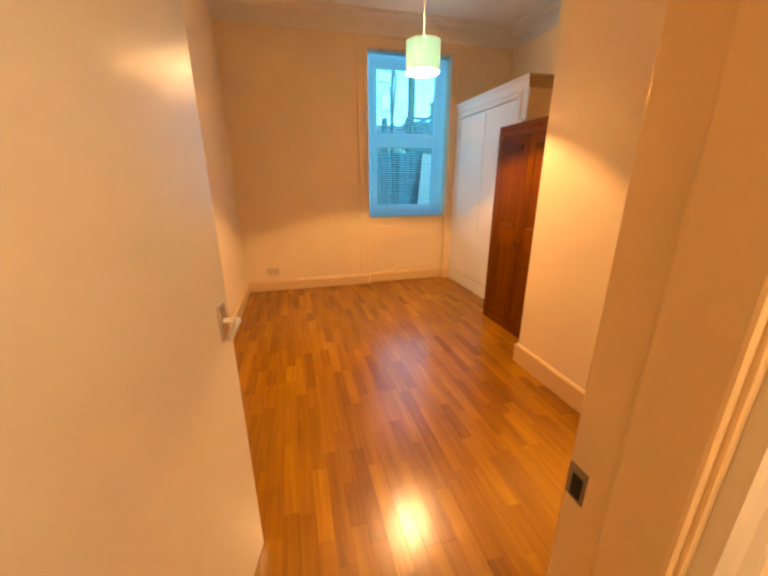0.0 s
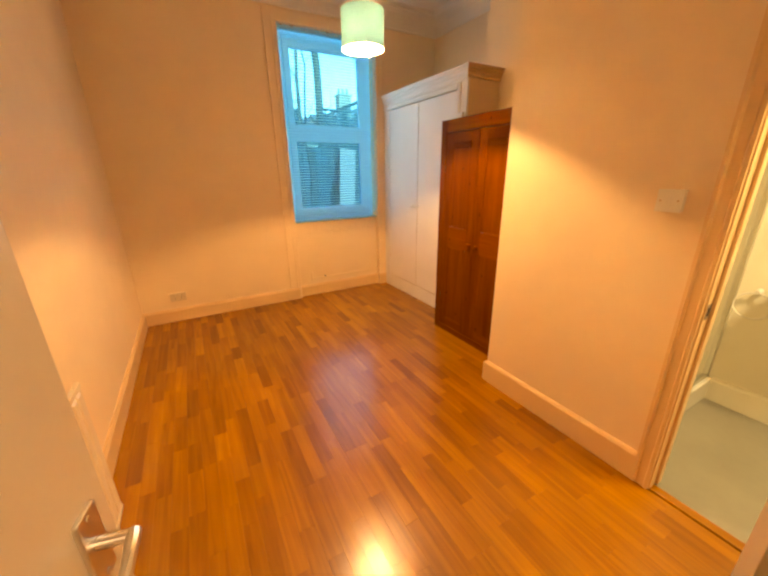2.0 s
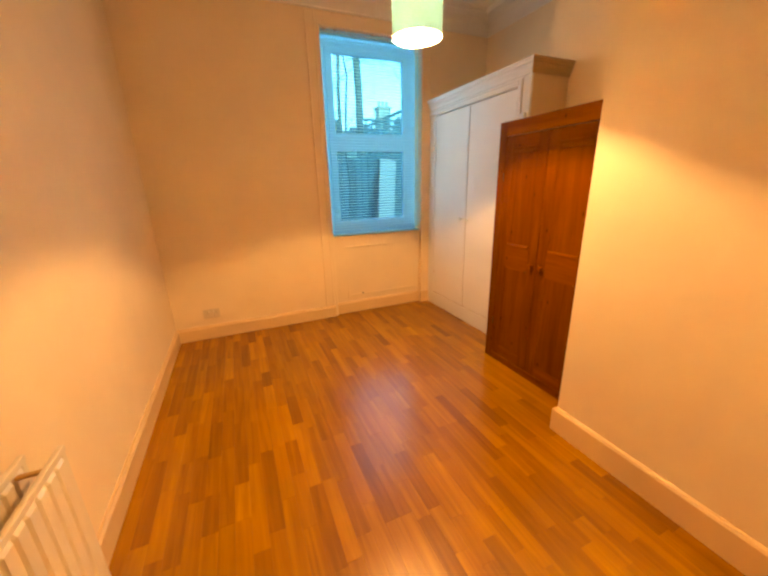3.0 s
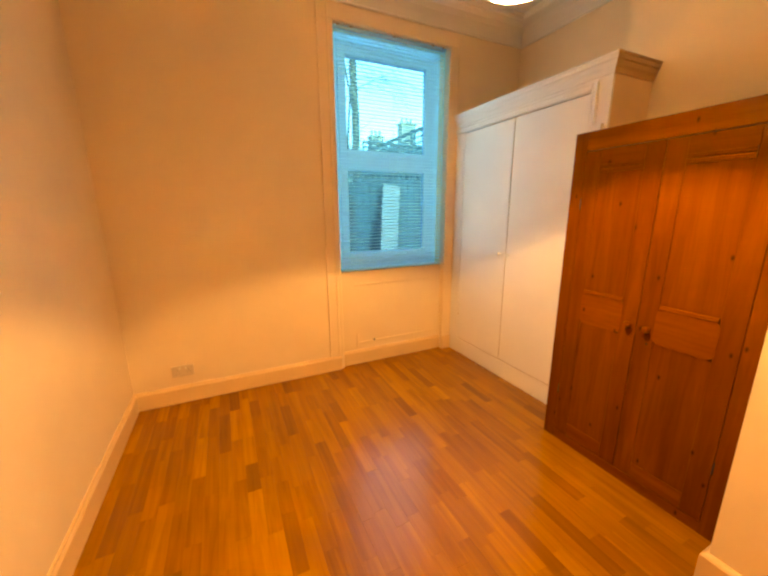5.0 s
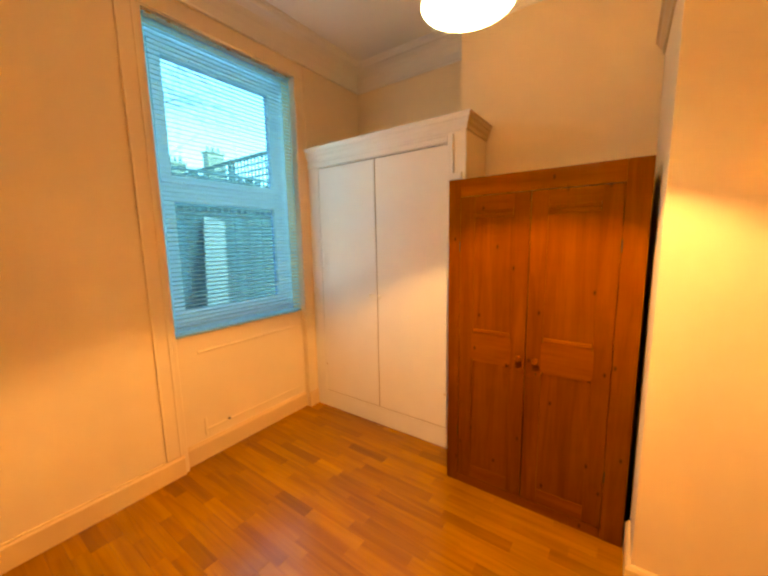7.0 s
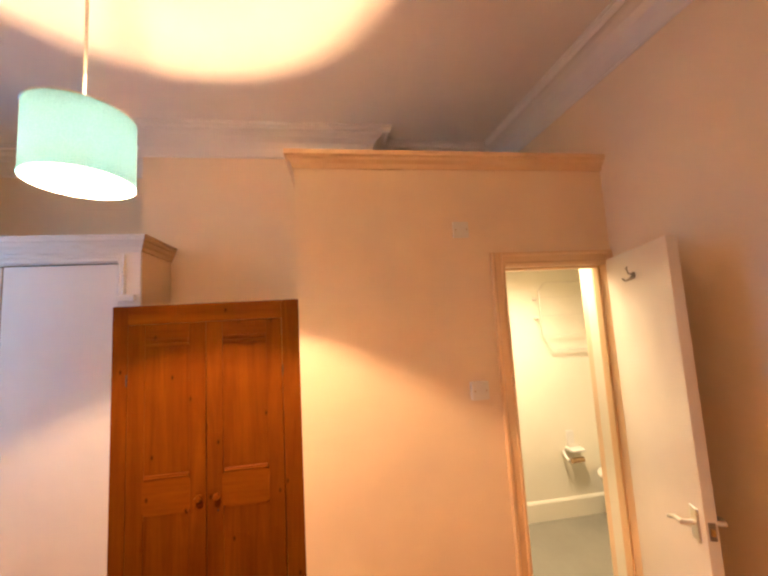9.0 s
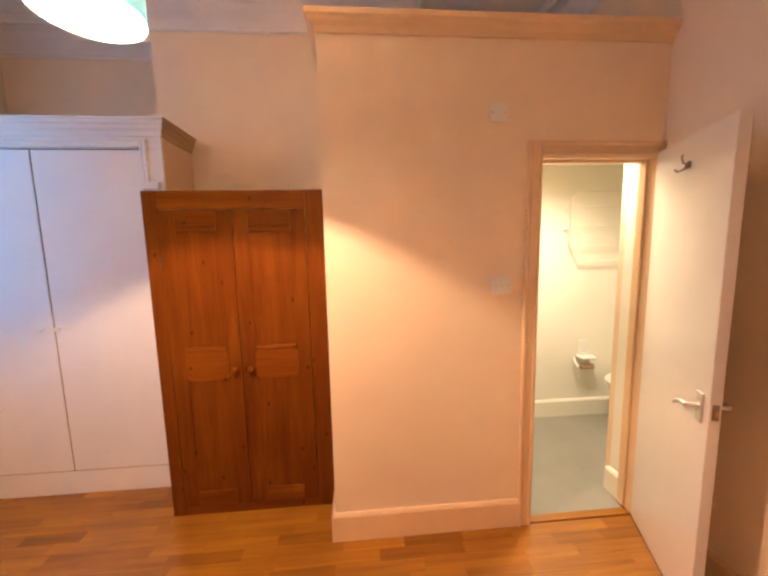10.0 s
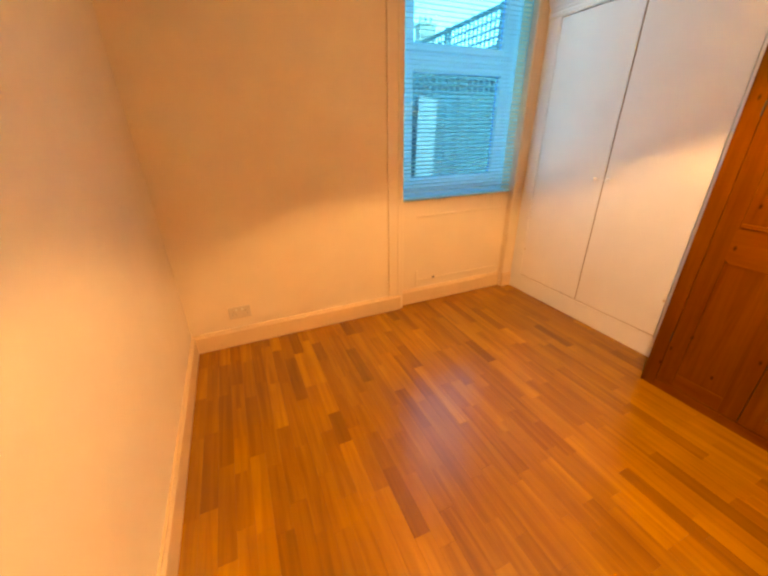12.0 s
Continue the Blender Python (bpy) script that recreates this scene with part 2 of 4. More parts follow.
def tube(bm, pts, r, seg=8, close=False, taper=1.0):
    """A round bar through the points."""
    pts = [Vector(p) for p in pts]
    n, rings = len(pts), []
    for i, p in enumerate(pts):
        a = pts[i - 1] if (i or close) else p
        b = pts[(i + 1) % n] if (i < n - 1 or close) else p
        d = (b - a).normalized()
        side = d.cross(Vector((0, 0, 1)) if abs(d.z) < 0.9 else Vector((1, 0, 0))).normalized()
        top = side.cross(d)
        rr = r * (1 + (taper - 1) * i / max(1, n - 1))
        rings.append([bm.verts.new(p + rr * (math.cos(2 * math.pi * k / seg) * side + math.sin(2 * math.pi * k / seg) * top)) for k in range(seg)])
    for i in range(n if close else n - 1):
        a, b = rings[i], rings[(i + 1) % n]
        for k in range(seg):
            bm.faces.new((a[k], a[(k + 1) % seg], b[(k + 1) % seg], b[k]))
    if not close:
        bm.faces.new(rings[0][::-1])
        bm.faces.new(rings[-1])
    return bm


def mesh_of(name, bm, mat, smooth=False):
    bmesh.ops.remove_doubles(bm, verts=bm.verts, dist=1e-6)
    bmesh.ops.recalc_face_normals(bm, faces=bm.faces)
    me = bpy.data.meshes.new(name)
    if smooth:
        for f in bm.faces:
            f.smooth = True
        for e in bm.edges:
            if len(e.link_faces) == 2 and e.calc_face_angle(0) > 0.6:
                e.smooth = False
    bm.to_mesh(me)
    bm.free()
    me.materials.append(mat)
    return me


def solid(name, bm, mat, label="", category="", kind="", smooth=False, group=""):
    return tagged(new(name, mesh_of(name, bm, mat, smooth)), label, category, group, kind)


def thing(name, label, category, m=Matrix(), kind="", group=""):
    ob = new(name)
    ob.empty_display_size = 0.1
    ob.matrix_world = m
    return tagged(ob, label, category, group, kind)


def part(name, bm, mat, parent, label="", smooth=False, local=False):
    """One mesh under a thing or a part. Coordinates are the world's, or the top thing's own with local."""
    top = parent
    while top.parent:
        top = top.parent
    if not local:
        bm.transform(top.matrix_basis.inverted())
    ob = new(name, mesh_of(name, bm, mat, smooth))
    ob.parent = parent
    return tagged(ob, label)


# ---- plan, in metres ----
XL, XP, XB, XA, XU = -0.555, 1.777, 2.68, 3.05, 2.90   # left wall, partition, chimney breast, alcove back, its upper part
YN, YH, YF = 0.195, 0.038, 4.44                  # near wall (room, hall side), far wall
ZC, ZPOD, ZBATH = 3.23, 2.607, 2.27              # ceiling, top of the bathroom box, its ceiling
DX0, DX1, DZ = -0.310, 0.468, 2.03              # entrance opening
BY0, BY1, BZ = 0.300, 0.904, 1.982              # bathroom opening
WX0, WX1, WZ0, WZ1 = 1.10, 2.20, 0.925, 2.90    # window opening


def near(x):
    """The room face of the near wall, which runs a little askew beyond the doorway."""
    return YN + max(0.0, x - DX1) * 0.05


# ---- structure ----
solid("floor", boxed(XL - 0.2, 3.2, -1.6, YF + 0.2, -0.20, -0.013), SUB, "dark subfloor under oak strips", "floor", "structure")
solid("floor_hall", boxed(-1.3, 1.7, -1.8, 0.0, -0.013, -0.001), CARPET, "plain brown hallway carpet", "floor", "structure")
solid("ceiling", boxed(XL - 0.2, 3.3, YH, YF + 0.3, ZC, ZC + 0.15), CEIL, "white painted plaster ceiling", "ceiling", "structure")
solid("wall_left", boxed(XL - 0.2, XL, YH, YF + 0.3, -0.013, ZC), WALL, "magnolia painted plaster wall", "wall", "structure")

bm = boxed(XL, WX0, YF, YF + 0.30, -0.013, ZC)
box(bm, WX1, 3.3, YF, YF + 0.30, -0.013, ZC)
box(bm, WX0, WX1, YF, YF + 0.30, WZ1, ZC)
box(bm, WX0, WX1, YF + 0.062, YF + 0.30, -0.013, WZ0)
solid("wall_far", bm, WALL, "magnolia painted wall with tall window recess", "wall", "structure")

bm = boxed(XL, DX0 - 0.03, YH, YN, -0.013, ZC)
for x0, x1, z0 in ((DX1 + 0.03, 2.02, -0.013), (2.02, 3.3, ZPOD)):
    mould(bm, [(YH, z0), (near(x0), z0), (near(x0), ZC), (YH, ZC)], (x0, 0, 0), (x0 + 0.001, 0, 0), (0, 1, 0), (0, 0, 1))
    bm.verts.ensure_lookup_table()
    for v in bm.verts[-4:]:
        v.co.x = x1
        if v.co.y > 0.1:
            v.co.y = near(x1)
box(bm, DX0 - 0.03, DX1 + 0.03, YH, YN, DZ + 0.03, ZC)
solid("wall_near", bm, WALL, "magnolia painted wall with the entrance doorway", "wall", "structure")

bm = boxed(XP, XP + 0.10, BY1 + 0.02, 1.986, -0.013, ZPOD)
box(bm, XP, XP + 0.10, YN, BY0 - 0.02, -0.013, ZPOD)
box(bm, XP, XP + 0.10, BY0 - 0.02, BY1 + 0.02, BZ + 0.02, ZPOD)
box(bm, XP + 0.10, XB, 1.92, 1.986, -0.013, ZPOD)
solid("wall_partition", bm, WALL, "magnolia painted partition boxing in the bathroom", "wall", "structure")
solid("bathroom_roof", boxed(XP + 0.10, XA, YN, 1.92, ZPOD - 0.05, ZPOD - 0.002), CEIL, "flat top of the bathroom box", "ceiling", "structure")

solid("chimney_breast", boxed(XB, 3.3, 1.48, 3.16, -0.013, ZC), WALL, "magnolia painted chimney breast", "wall", "structure")
bm = boxed(XA, 3.3, YN, 1.48, -0.013, ZC)
box(bm, XA, 3.3, 3.16, YF, -0.013, ZC)
box(bm, XU, XA, YH + 0.3, 1.478, ZPOD, ZC)
solid("wall_right", bm, WALL, "magnolia painted alcove wall", "wall", "structure")

# hall behind the doorway
bm = boxed(-1.3, -1.1, -1.6, YH, -0.013, 2.6)
box(bm, 1.5, 1.7, -1.6, YH, -0.013, 2.6)
box(bm, -1.3, 1.7, -1.8, -1.6, -0.013, 2.6)
box(bm, -1.3, XL - 0.2, YH, YH + 0.1, -0.013, 2.6)
solid("wall_hall", bm, WALL, "plain hallway wall", "wall", "structure")
solid("ceiling_hall", boxed(-1.3, 1.7, -1.8, YH, 2.6, 2.7), CEIL, "white hallway ceiling", "ceiling", "structure")

# bathroom shell
bm = boxed(2.90, XA, -1.1, 1.48, -0.013, ZBATH)
box(bm, XP + 0.10, XB, 1.90, 1.92, -0.013, ZBATH)
box(bm, 1.75, XA, -1.2, -1.1, -0.013, ZBATH)
box(bm, XP + 0.107, 1.975, 0.20, 0.278, 0, ZBATH)
box(bm, 1.75, 1.85, -1.1, YH - 0.002, -0.013, ZBATH)
box(bm, XB - 0.02, 2.90, 1.462, 1.48, -0.013, ZBATH)
box(bm, XB - 0.02, XB - 0.002, 1.48, 1.90, -0.013, ZBATH)
solid("wall_bathroom", bm, BATHW, "pale cream bathroom wall", "wall", "structure")
solid("ceiling_bathroom", boxed(XP + 0.10, XA, -1.2, 1.92, ZBATH, ZBATH + 0.05), BATHW, "white bathroom ceiling", "ceiling", "structure")
solid("floor_bathroom", boxed(XP + 0.045, 2.9, -1.1, 1.9, -0.012, 0.0), VINYL, "blue-grey speckled vinyl bathroom floor", "floor", "structure")

# cornice
CORN = [(0, 0), (0, -0.205), (0.012, -0.205), (0.017, -0.196), (0.011, -0.186), (0.015, -0.135), (0.030, -0.088), (0.058, -0.054),
        (0.095, -0.037), (0.120, -0.034), (0.124, -0.044), (0.138, -0.046), (0.149, -0.034), (0.152, -0.014), (0.162, -0.010), (0.162, 0)]
bm = bmesh.new()
Z = (0, 0, 1)
mould(bm, CORN, (XL, YN, ZC), (XL, YF, ZC), (1, 0, 0), Z, 1, -1)
mould(bm, CORN, (XL, YF, ZC), (XA, YF, ZC), (0, -1, 0), Z, 1, -1)
mould(bm, CORN, (XA, YF, ZC), (XA, 3.16, ZC), (-1, 0, 0), Z, 1, -1)
mould(bm, CORN, (XA, 3.16, ZC), (XB, 3.16, ZC), (0, 1, 0), Z, 1, 1)
mould(bm, CORN, (XB, 3.16, ZC), (XB, 1.48, ZC), (-1, 0, 0), Z, -1, 1)
mould(bm, CORN, (XB, 1.48, ZC), (XU, 1.48, ZC), (0, -1, 0), Z, -1, -1)
mould(bm, CORN, (XU, 1.48, ZC), (XU, near(XU), ZC), (-1, 0, 0), Z, 1, -1)
mould(bm, CORN, (XU, near(XU), ZC), (DX1, YN, ZC), (0, 1, 0), Z, 1, 0)
mould(bm, CORN, (DX1, YN, ZC), (XL, YN, ZC), (0, 1, 0), Z, 0, -1)
solid("cornice", bm, CEIL, "white moulded plaster cornice round the ceiling", "cornice", "structure")

# broken lower corner of the cornice on the chimney breast
bm = boxed(XB - 0.030, XB + 0.004, 1.425, 1.486, ZC - 0.238, ZC - 0.180, bev=0.010, seg=2)
for v in bm.verts:
    v.co += Vector((math.sin(v.co.z * 300), math.cos(v.co.x * 260 + v.co.z * 90), math.sin(v.co.y * 210))) * 0.004
solid("cornice_break", bm, CARD, "brown broken plaster at the cornice corner", "plaster", "structure")

# crown on the bathroom box
CROWN = [(0, 0), (0, -0.085), (0.010, -0.085), (0.014, -0.06), (0.03, -0.045), (0.034, -0.03), (0.045, -0.024), (0.045, 0)]
bm = bmesh.new()
mould(bm, CROWN, (XP, YN, ZPOD), (XP, 1.986, ZPOD), (-1, 0, 0), Z, 0, 1)
mould(bm, CROWN, (XP, 1.986, ZPOD), (XB, 1.986, ZPOD), (0, 1, 0), Z, -1, 0)
solid("partition_crown_trim", bm, TRIM, "cream moulded crown along the partition top", "trim", "structure")

# skirting boards
SKIRT = [(0, 0.001), (0.020, 0.001), (0.020, 0.118), (0.016, 0.126), (0.012, 0.130), (0.009, 0.140), (0, 0.142)]
PSK = [(0, 0.001), (0.020, 0.001), (0.020, 0.140), (0.014, 0.150), (0.008, 0.156), (0, 0.158)]
bm = bmesh.new()
mould(bm, SKIRT, (XL, YN, 0), (XL, YF, 0), (1, 0, 0), Z, 1, -1)
mould(bm, SKIRT, (XL, YF, 0), (1.072, YF, 0), (0, -1, 0), Z, 1, 0)
mould(bm, SKIRT, (WX0, YF + 0.05, 0), (2.196, YF + 0.05, 0), (0, -1, 0), Z, 0, 0)
mould(bm, SKIRT, (2.20, YF, 0), (2.31, YF, 0), (0, -1, 0), Z, 0, 0)
mould(bm, SKIRT, (XL, YN, 0), (DX0 - 0.04, YN, 0), (0, 1, 0), Z, 1, 0)
mould(bm, SKIRT, (DX1 + 0.04, near(DX1 + 0.04), 0), (XP, near(XP), 0), (0, 1, 0), Z, 0, -1)
mould(bm, PSK, (XP, BY1 + 0.075, 0), (XP, 1.986, 0), (-1, 0, 0), Z, 0, 1)
mould(bm, PSK, (XP, 1.986, 0), (2.05, 1.986, 0), (0, 1, 0), Z, -1, 0)
solid("baseboard", bm, TRIM, "cream gloss painted skirting board", "baseboard", "structure")
bm = bmesh.new()
mould(bm, PSK, (2.90, -1.1, 0), (2.90, 1.07, 0), (-1, 0, 0), Z, 0, 0)
mould(bm, PSK, (XP + 0.107, 0.278, 0), (1.975, 0.278, 0), (0, 1, 0), Z, 0, 1)
mould(bm, PSK, (1.975, 0.278, 0), (1.975, 0.20, 0), (1, 0, 0), Z, -1, 0)
solid("baseboard_bathroom", bm, BATHW, "cream bathroom skirting board", "baseboard", "structure")

# door linings and architraves
ARCH = [(0, 0), (0.018, 0), (0.020, 0.012), (0.014, 0.018), (0.014, 0.048), (0.022, 0.056), (0.022, 0.068), (0, 0.070)]


def architrave(name, plane, axis, sgn, a0, a1, top, label, width=1.0, mat=TRIM):
    """A moulded surround on the wall at plane: axis 'x' or 'y' is the wall's normal."""
    b = bmesh.new()
    prof = [(o, u * width) for o, u in ARCH]
    out = (sgn, 0, 0) if axis == "x" else (0, sgn, 0)
    at = (lambda s, z: (plane, s, z)) if axis == "x" else (lambda s, z: (s, plane, z))
    one = Vector((0, 1, 0)) if axis == "x" else Vector((1, 0, 0))
    w = 0.07 * width
    mould(b, prof, at(a0, 0.0), at(a0, top + w), out, -one)
    mould(b, prof, at(a1, 0.0), at(a1, top + w), out, one)
    mould(b, prof, at(a0, top), at(a1, top), out, Z)
    return solid(name, b, mat, label, "architrave", "structure")


architrave("bathroom_door_architrave", XP, "x", -1, BY0 - 0.006, BY1 + 0.006, BZ + 0.006, "cream gloss moulded architrave round bathroom door", 1.05)
architrave("entrance_architrave_hall", YH, "y", -1, DX0 - 0.012, DX1 + 0.012, DZ + 0.012, "white gloss architrave on the hallway side", 1.05, DOORP)


def strike_plate(parent, dims, hole):
    p = part("strike_plate", boxed(*dims, bev=0.0008), STEEL, parent, "tarnished brass strike plate")
    part("keep_hole", boxed(*hole), DARK, p)


lining = thing("door_lining_entrance", "cream gloss entrance door lining with strike plate", "door frame", pose((DX0 + DX1) / 2, YN, 0), "structure")
for nm, d in (("jamb", (DX0 - 0.03, DX0, YH, YN, 0, DZ)), ("jamb", (DX1, DX1 + 0.03, YH, YN, 0, DZ)), ("head", (DX0 - 0.03, DX1 + 0.03, YH, YN, DZ, DZ + 0.03))):
    part(nm, boxed(*d, bev=0.003, seg=2), TRIM, lining)
for d in ((DX0, DX0 + 0.014, YH + 0.004, YN - 0.074, 0, DZ), (DX1 - 0.014, DX1, YH + 0.004, YN - 0.074, 0, DZ), (DX0 + 0.014, DX1 - 0.014, YH + 0.004, YN - 0.074, DZ - 0.014, DZ)):
    part("stop_bead", boxed(*d, bev=0.005, seg=2), TRIM, lining)
strike_plate(lining, (DX1 - 0.0022, DX1, YN - 0.034, YN - 0.002, 0.965, 1.022), (DX1 - 0.003, DX1 - 0.0023, YN - 0.029, YN - 0.011, 0.970, 1.008))

lining = thing("door_lining_bathroom", "cream gloss bathroom door lining with strike plate", "door frame", pose(XP, BY1, 0), "structure")
for nm, d in (("jamb", (XP - 0.004, XP + 0.106, BY0 - 0.02, BY0, 0, BZ)), ("jamb", (XP - 0.004, XP + 0.106, BY1, BY1 + 0.02, 0, BZ)), ("head", (XP - 0.004, XP + 0.106, BY0 - 0.02, BY1 + 0.02, BZ, BZ + 0.02))):
    part(nm, boxed(*d, bev=0.002, seg=2), TRIM, lining)
for d in ((XP + 0.045, XP + 0.085, BY0, BY0 + 0.013, 0.013, BZ), (XP + 0.045, XP + 0.085, BY1 - 0.013, BY1, 0.013, BZ), (XP + 0.045, XP + 0.085, BY0 + 0.013, BY1 - 0.013, BZ - 0.013, BZ)):
    part("stop_bead", boxed(*d, bev=0.004, seg=2), TRIM, lining)
strike_plate(lining, (XP + 0.004, XP + 0.038, BY1 - 0.0022, BY1, 0.90, 0.965), (XP + 0.012, XP + 0.03, BY1 - 0.003, BY1 - 0.0023, 0.915, 0.95))
solid("door_threshold", boxed(XP - 0.004, XP + 0.045, BY0, BY1, -0.013, 0.006, bev=0.004, seg=2), OAK_REST, "oak threshold strip at the bathroom door", "threshold", "structure")


# ---- doors ----
def lever(parent, x, y, z, side, sgn):
    """A lever handle on a rectangular plate, in the door's own space: face at y, lever pointing along -sgn x."""
    pl = part("handle_plate", boxed(x - 0.022, x + 0.022, y, y + side * 0.008, z - 0.043, z + 0.076, bev=0.003, seg=2), CHROME, parent, "satin chrome back plate", local=True)
    b = tube(bmesh.new(), [(x, y + side * 0.006, z + 0.02), (x, y + side * 0.05, z + 0.02)], 0.009, 12)
    pts = [(x + sgn * 0.004, y + side * 0.048, z + 0.02)]
    for k in range(1, 9):
        s = k / 8
        pts.append((x - sgn * 0.082 * s, y + side * (0.050 + 0.006 * math.sin(3 * s)), z + 0.02 - 0.020 * s * s + 0.004 * math.sin(5 * s)))
    tube(b, pts, 0.0095, 10, taper=0.75)
    part("lever", b, CHROME, pl, "curved satin chrome lever", smooth=True, local=True)
    for dz in (-0.033, 0.066):
        part("screw", lathe(bmesh.new(), [(0.004, 0), (0.004, 0.0012), (0.0, 0.0016)], pose(x, y + side * 0.008, z + dz, -90 * side), 8), CHROME, pl, local=True)


def flush_door(name, label, m, width, height, hz, hinge_side):
    """A painted flush door, hinged at its own origin, leaf along +x, thickness towards -y."""
    d = thing(name, label, "door", m, "structure")
    part("leaf", boxed(0.002, width, -0.038, 0.0, 0.008, height, bev=0.0022, seg=2), DOORP, d, local=True)
    for side, y in ((1, 0.0), (-1, -0.038)):
        lever(d, width - 0.055, y, hz, side, 1)
    part("latch_plate", boxed(width, width + 0.0015, -0.030, -0.008, hz - 0.012, hz + 0.050), STEEL, d, "dull steel latch plate", local=True)
    part("latch_bolt", boxed(width, width + 0.011, -0.026, -0.013, hz + 0.006, hz + 0.03, bev=0.003), BRASS, d, "brass latch bolt", local=True)
    for z in (0.22, height - 0.24):
        b = lathe(bmesh.new(), [(0.0055, z - 0.04), (0.0055, z + 0.04)], Matrix.Translation((-0.003, 0.004 * hinge_side, 0)), 10)
        part("hinge", b, BRASS, d, "painted butt hinge", local=True)
    return d


E_ANG = 77.0
flush_door("door_1", "open cream gloss flush entrance door with chrome lever", pose(DX0 + 0.006, YN + 0.006, 0, 0, 0, E_ANG) @ pose(0, 0.038, 0), 0.785, DZ - 0.006, 0.995, 1)
B_ANG = 158.0
bdoor = flush_door("door_2", "open white gloss flush bathroom door with chrome lever", pose(XP - 0.006, BY0 + 0.004, 0, 0, 0, B_ANG) @ pose(0, 0.038, 0), 0.600, BZ + 0.02, 0.90, -1)


def robe_hook(m):
    h = thing("robe_hook", "dark metal double robe hook screwed on bathroom door", "hook", m)
    part("hook_plate", lathe(bmesh.new(), [(0.017, 0), (0.017, 0.004), (0.012, 0.007), (0.0, 0.008)], pose(0, 0, 0, 90), 14), STEEL, h, smooth=True, local=True)
    for s in (-1, 1):
        part("prong", tube(bmesh.new(), [(0, -0.006, -0.004), (s * 0.012, -0.018, -0.018), (s * 0.03, -0.026, -0.022), (s * 0.045, -0.03, -0.010)], 0.0045, 8), STEEL, h, smooth=True, local=True)
    part("top_prong", tube(bmesh.new(), [(0, -0.006, 0.004), (0, -0.022, 0.010), (0, -0.028, 0.032), (0, -0.024, 0.042)], 0.0045, 8), STEEL, h, smooth=True, local=True)


robe_hook(bdoor.matrix_world @ pose(0.31, -0.038, 1.88))

# ---- window ----
# surround
bm = bmesh.new()
box(bm, 0.965, 1.072, YF - 0.012, YF, 0.142, 2.905, bev=0.003)
box(bm, 2.20, 2.305, YF - 0.012, YF, 0.142, 2.905, bev=0.003)
box(bm, 0.965, 2.305, YF - 0.012, YF, 2.905, 3.0, bev=0.003)
box(bm, 1.072, WX0, YF - 0.004, YF + 0.06, 0.0, 2.905, bev=0.003)
for x in (0.965, 1.045):
    box(bm, x, x + 0.012, YF - 0.019, YF - 0.012, 0.142, 3.0, bev=0.003)
box(bm, 2.29, 2.302, YF - 0.019, YF - 0.012, 0.142, 3.0, bev=0.003)
solid("window_surround_trim", bm, WALL, "magnolia painted flat window surround", "trim", "structure")
# panel with bead under the window
bm = boxed(WX0 + 0.001, WX1 - 0.001, YF + 0.05, YF + 0.062, 0.142, WZ0)
BEAD = [(0, 0), (0.003, 0), (0.006, 0.006), (0.006, 0.014), (0.003, 0.020), (0, 0.020)]
for p, q, up in (((1.25, 0.80), (2.14, 0.80), (0, 0, -1)), ((1.25, 0.20), (2.14, 0.20), (0, 0, 1)), ((1.25, 0.17), (1.25, 0.30), (1, 0, 0))):
    mould(bm, BEAD, (p[0], YF + 0.05, p[1]), (q[0], YF + 0.05, q[1]), (0, -1, 0), up)
solid("window_apron_panel", bm, WALL, "cream painted beaded panel below the window", "panel", "structure")

stub = thing("pipe_stub", "small capped pipe stub painted over in apron panel", "pipe", pose(1.43, YF + 0.05, 0.225))
part("pipe", lathe(bmesh.new(), [(0.008, 0), (0.008, 0.012)], pose(1.43, YF + 0.05, 0.225, 90), 10), TRIM, stub)
part("cap", lathe(bmesh.new(), [(0.010, 0.012), (0.010, 0.020), (0.006, 0.023)], pose(1.43, YF + 0.05, 0.225, 90), 10), STEEL, stub, "dark metal cap")

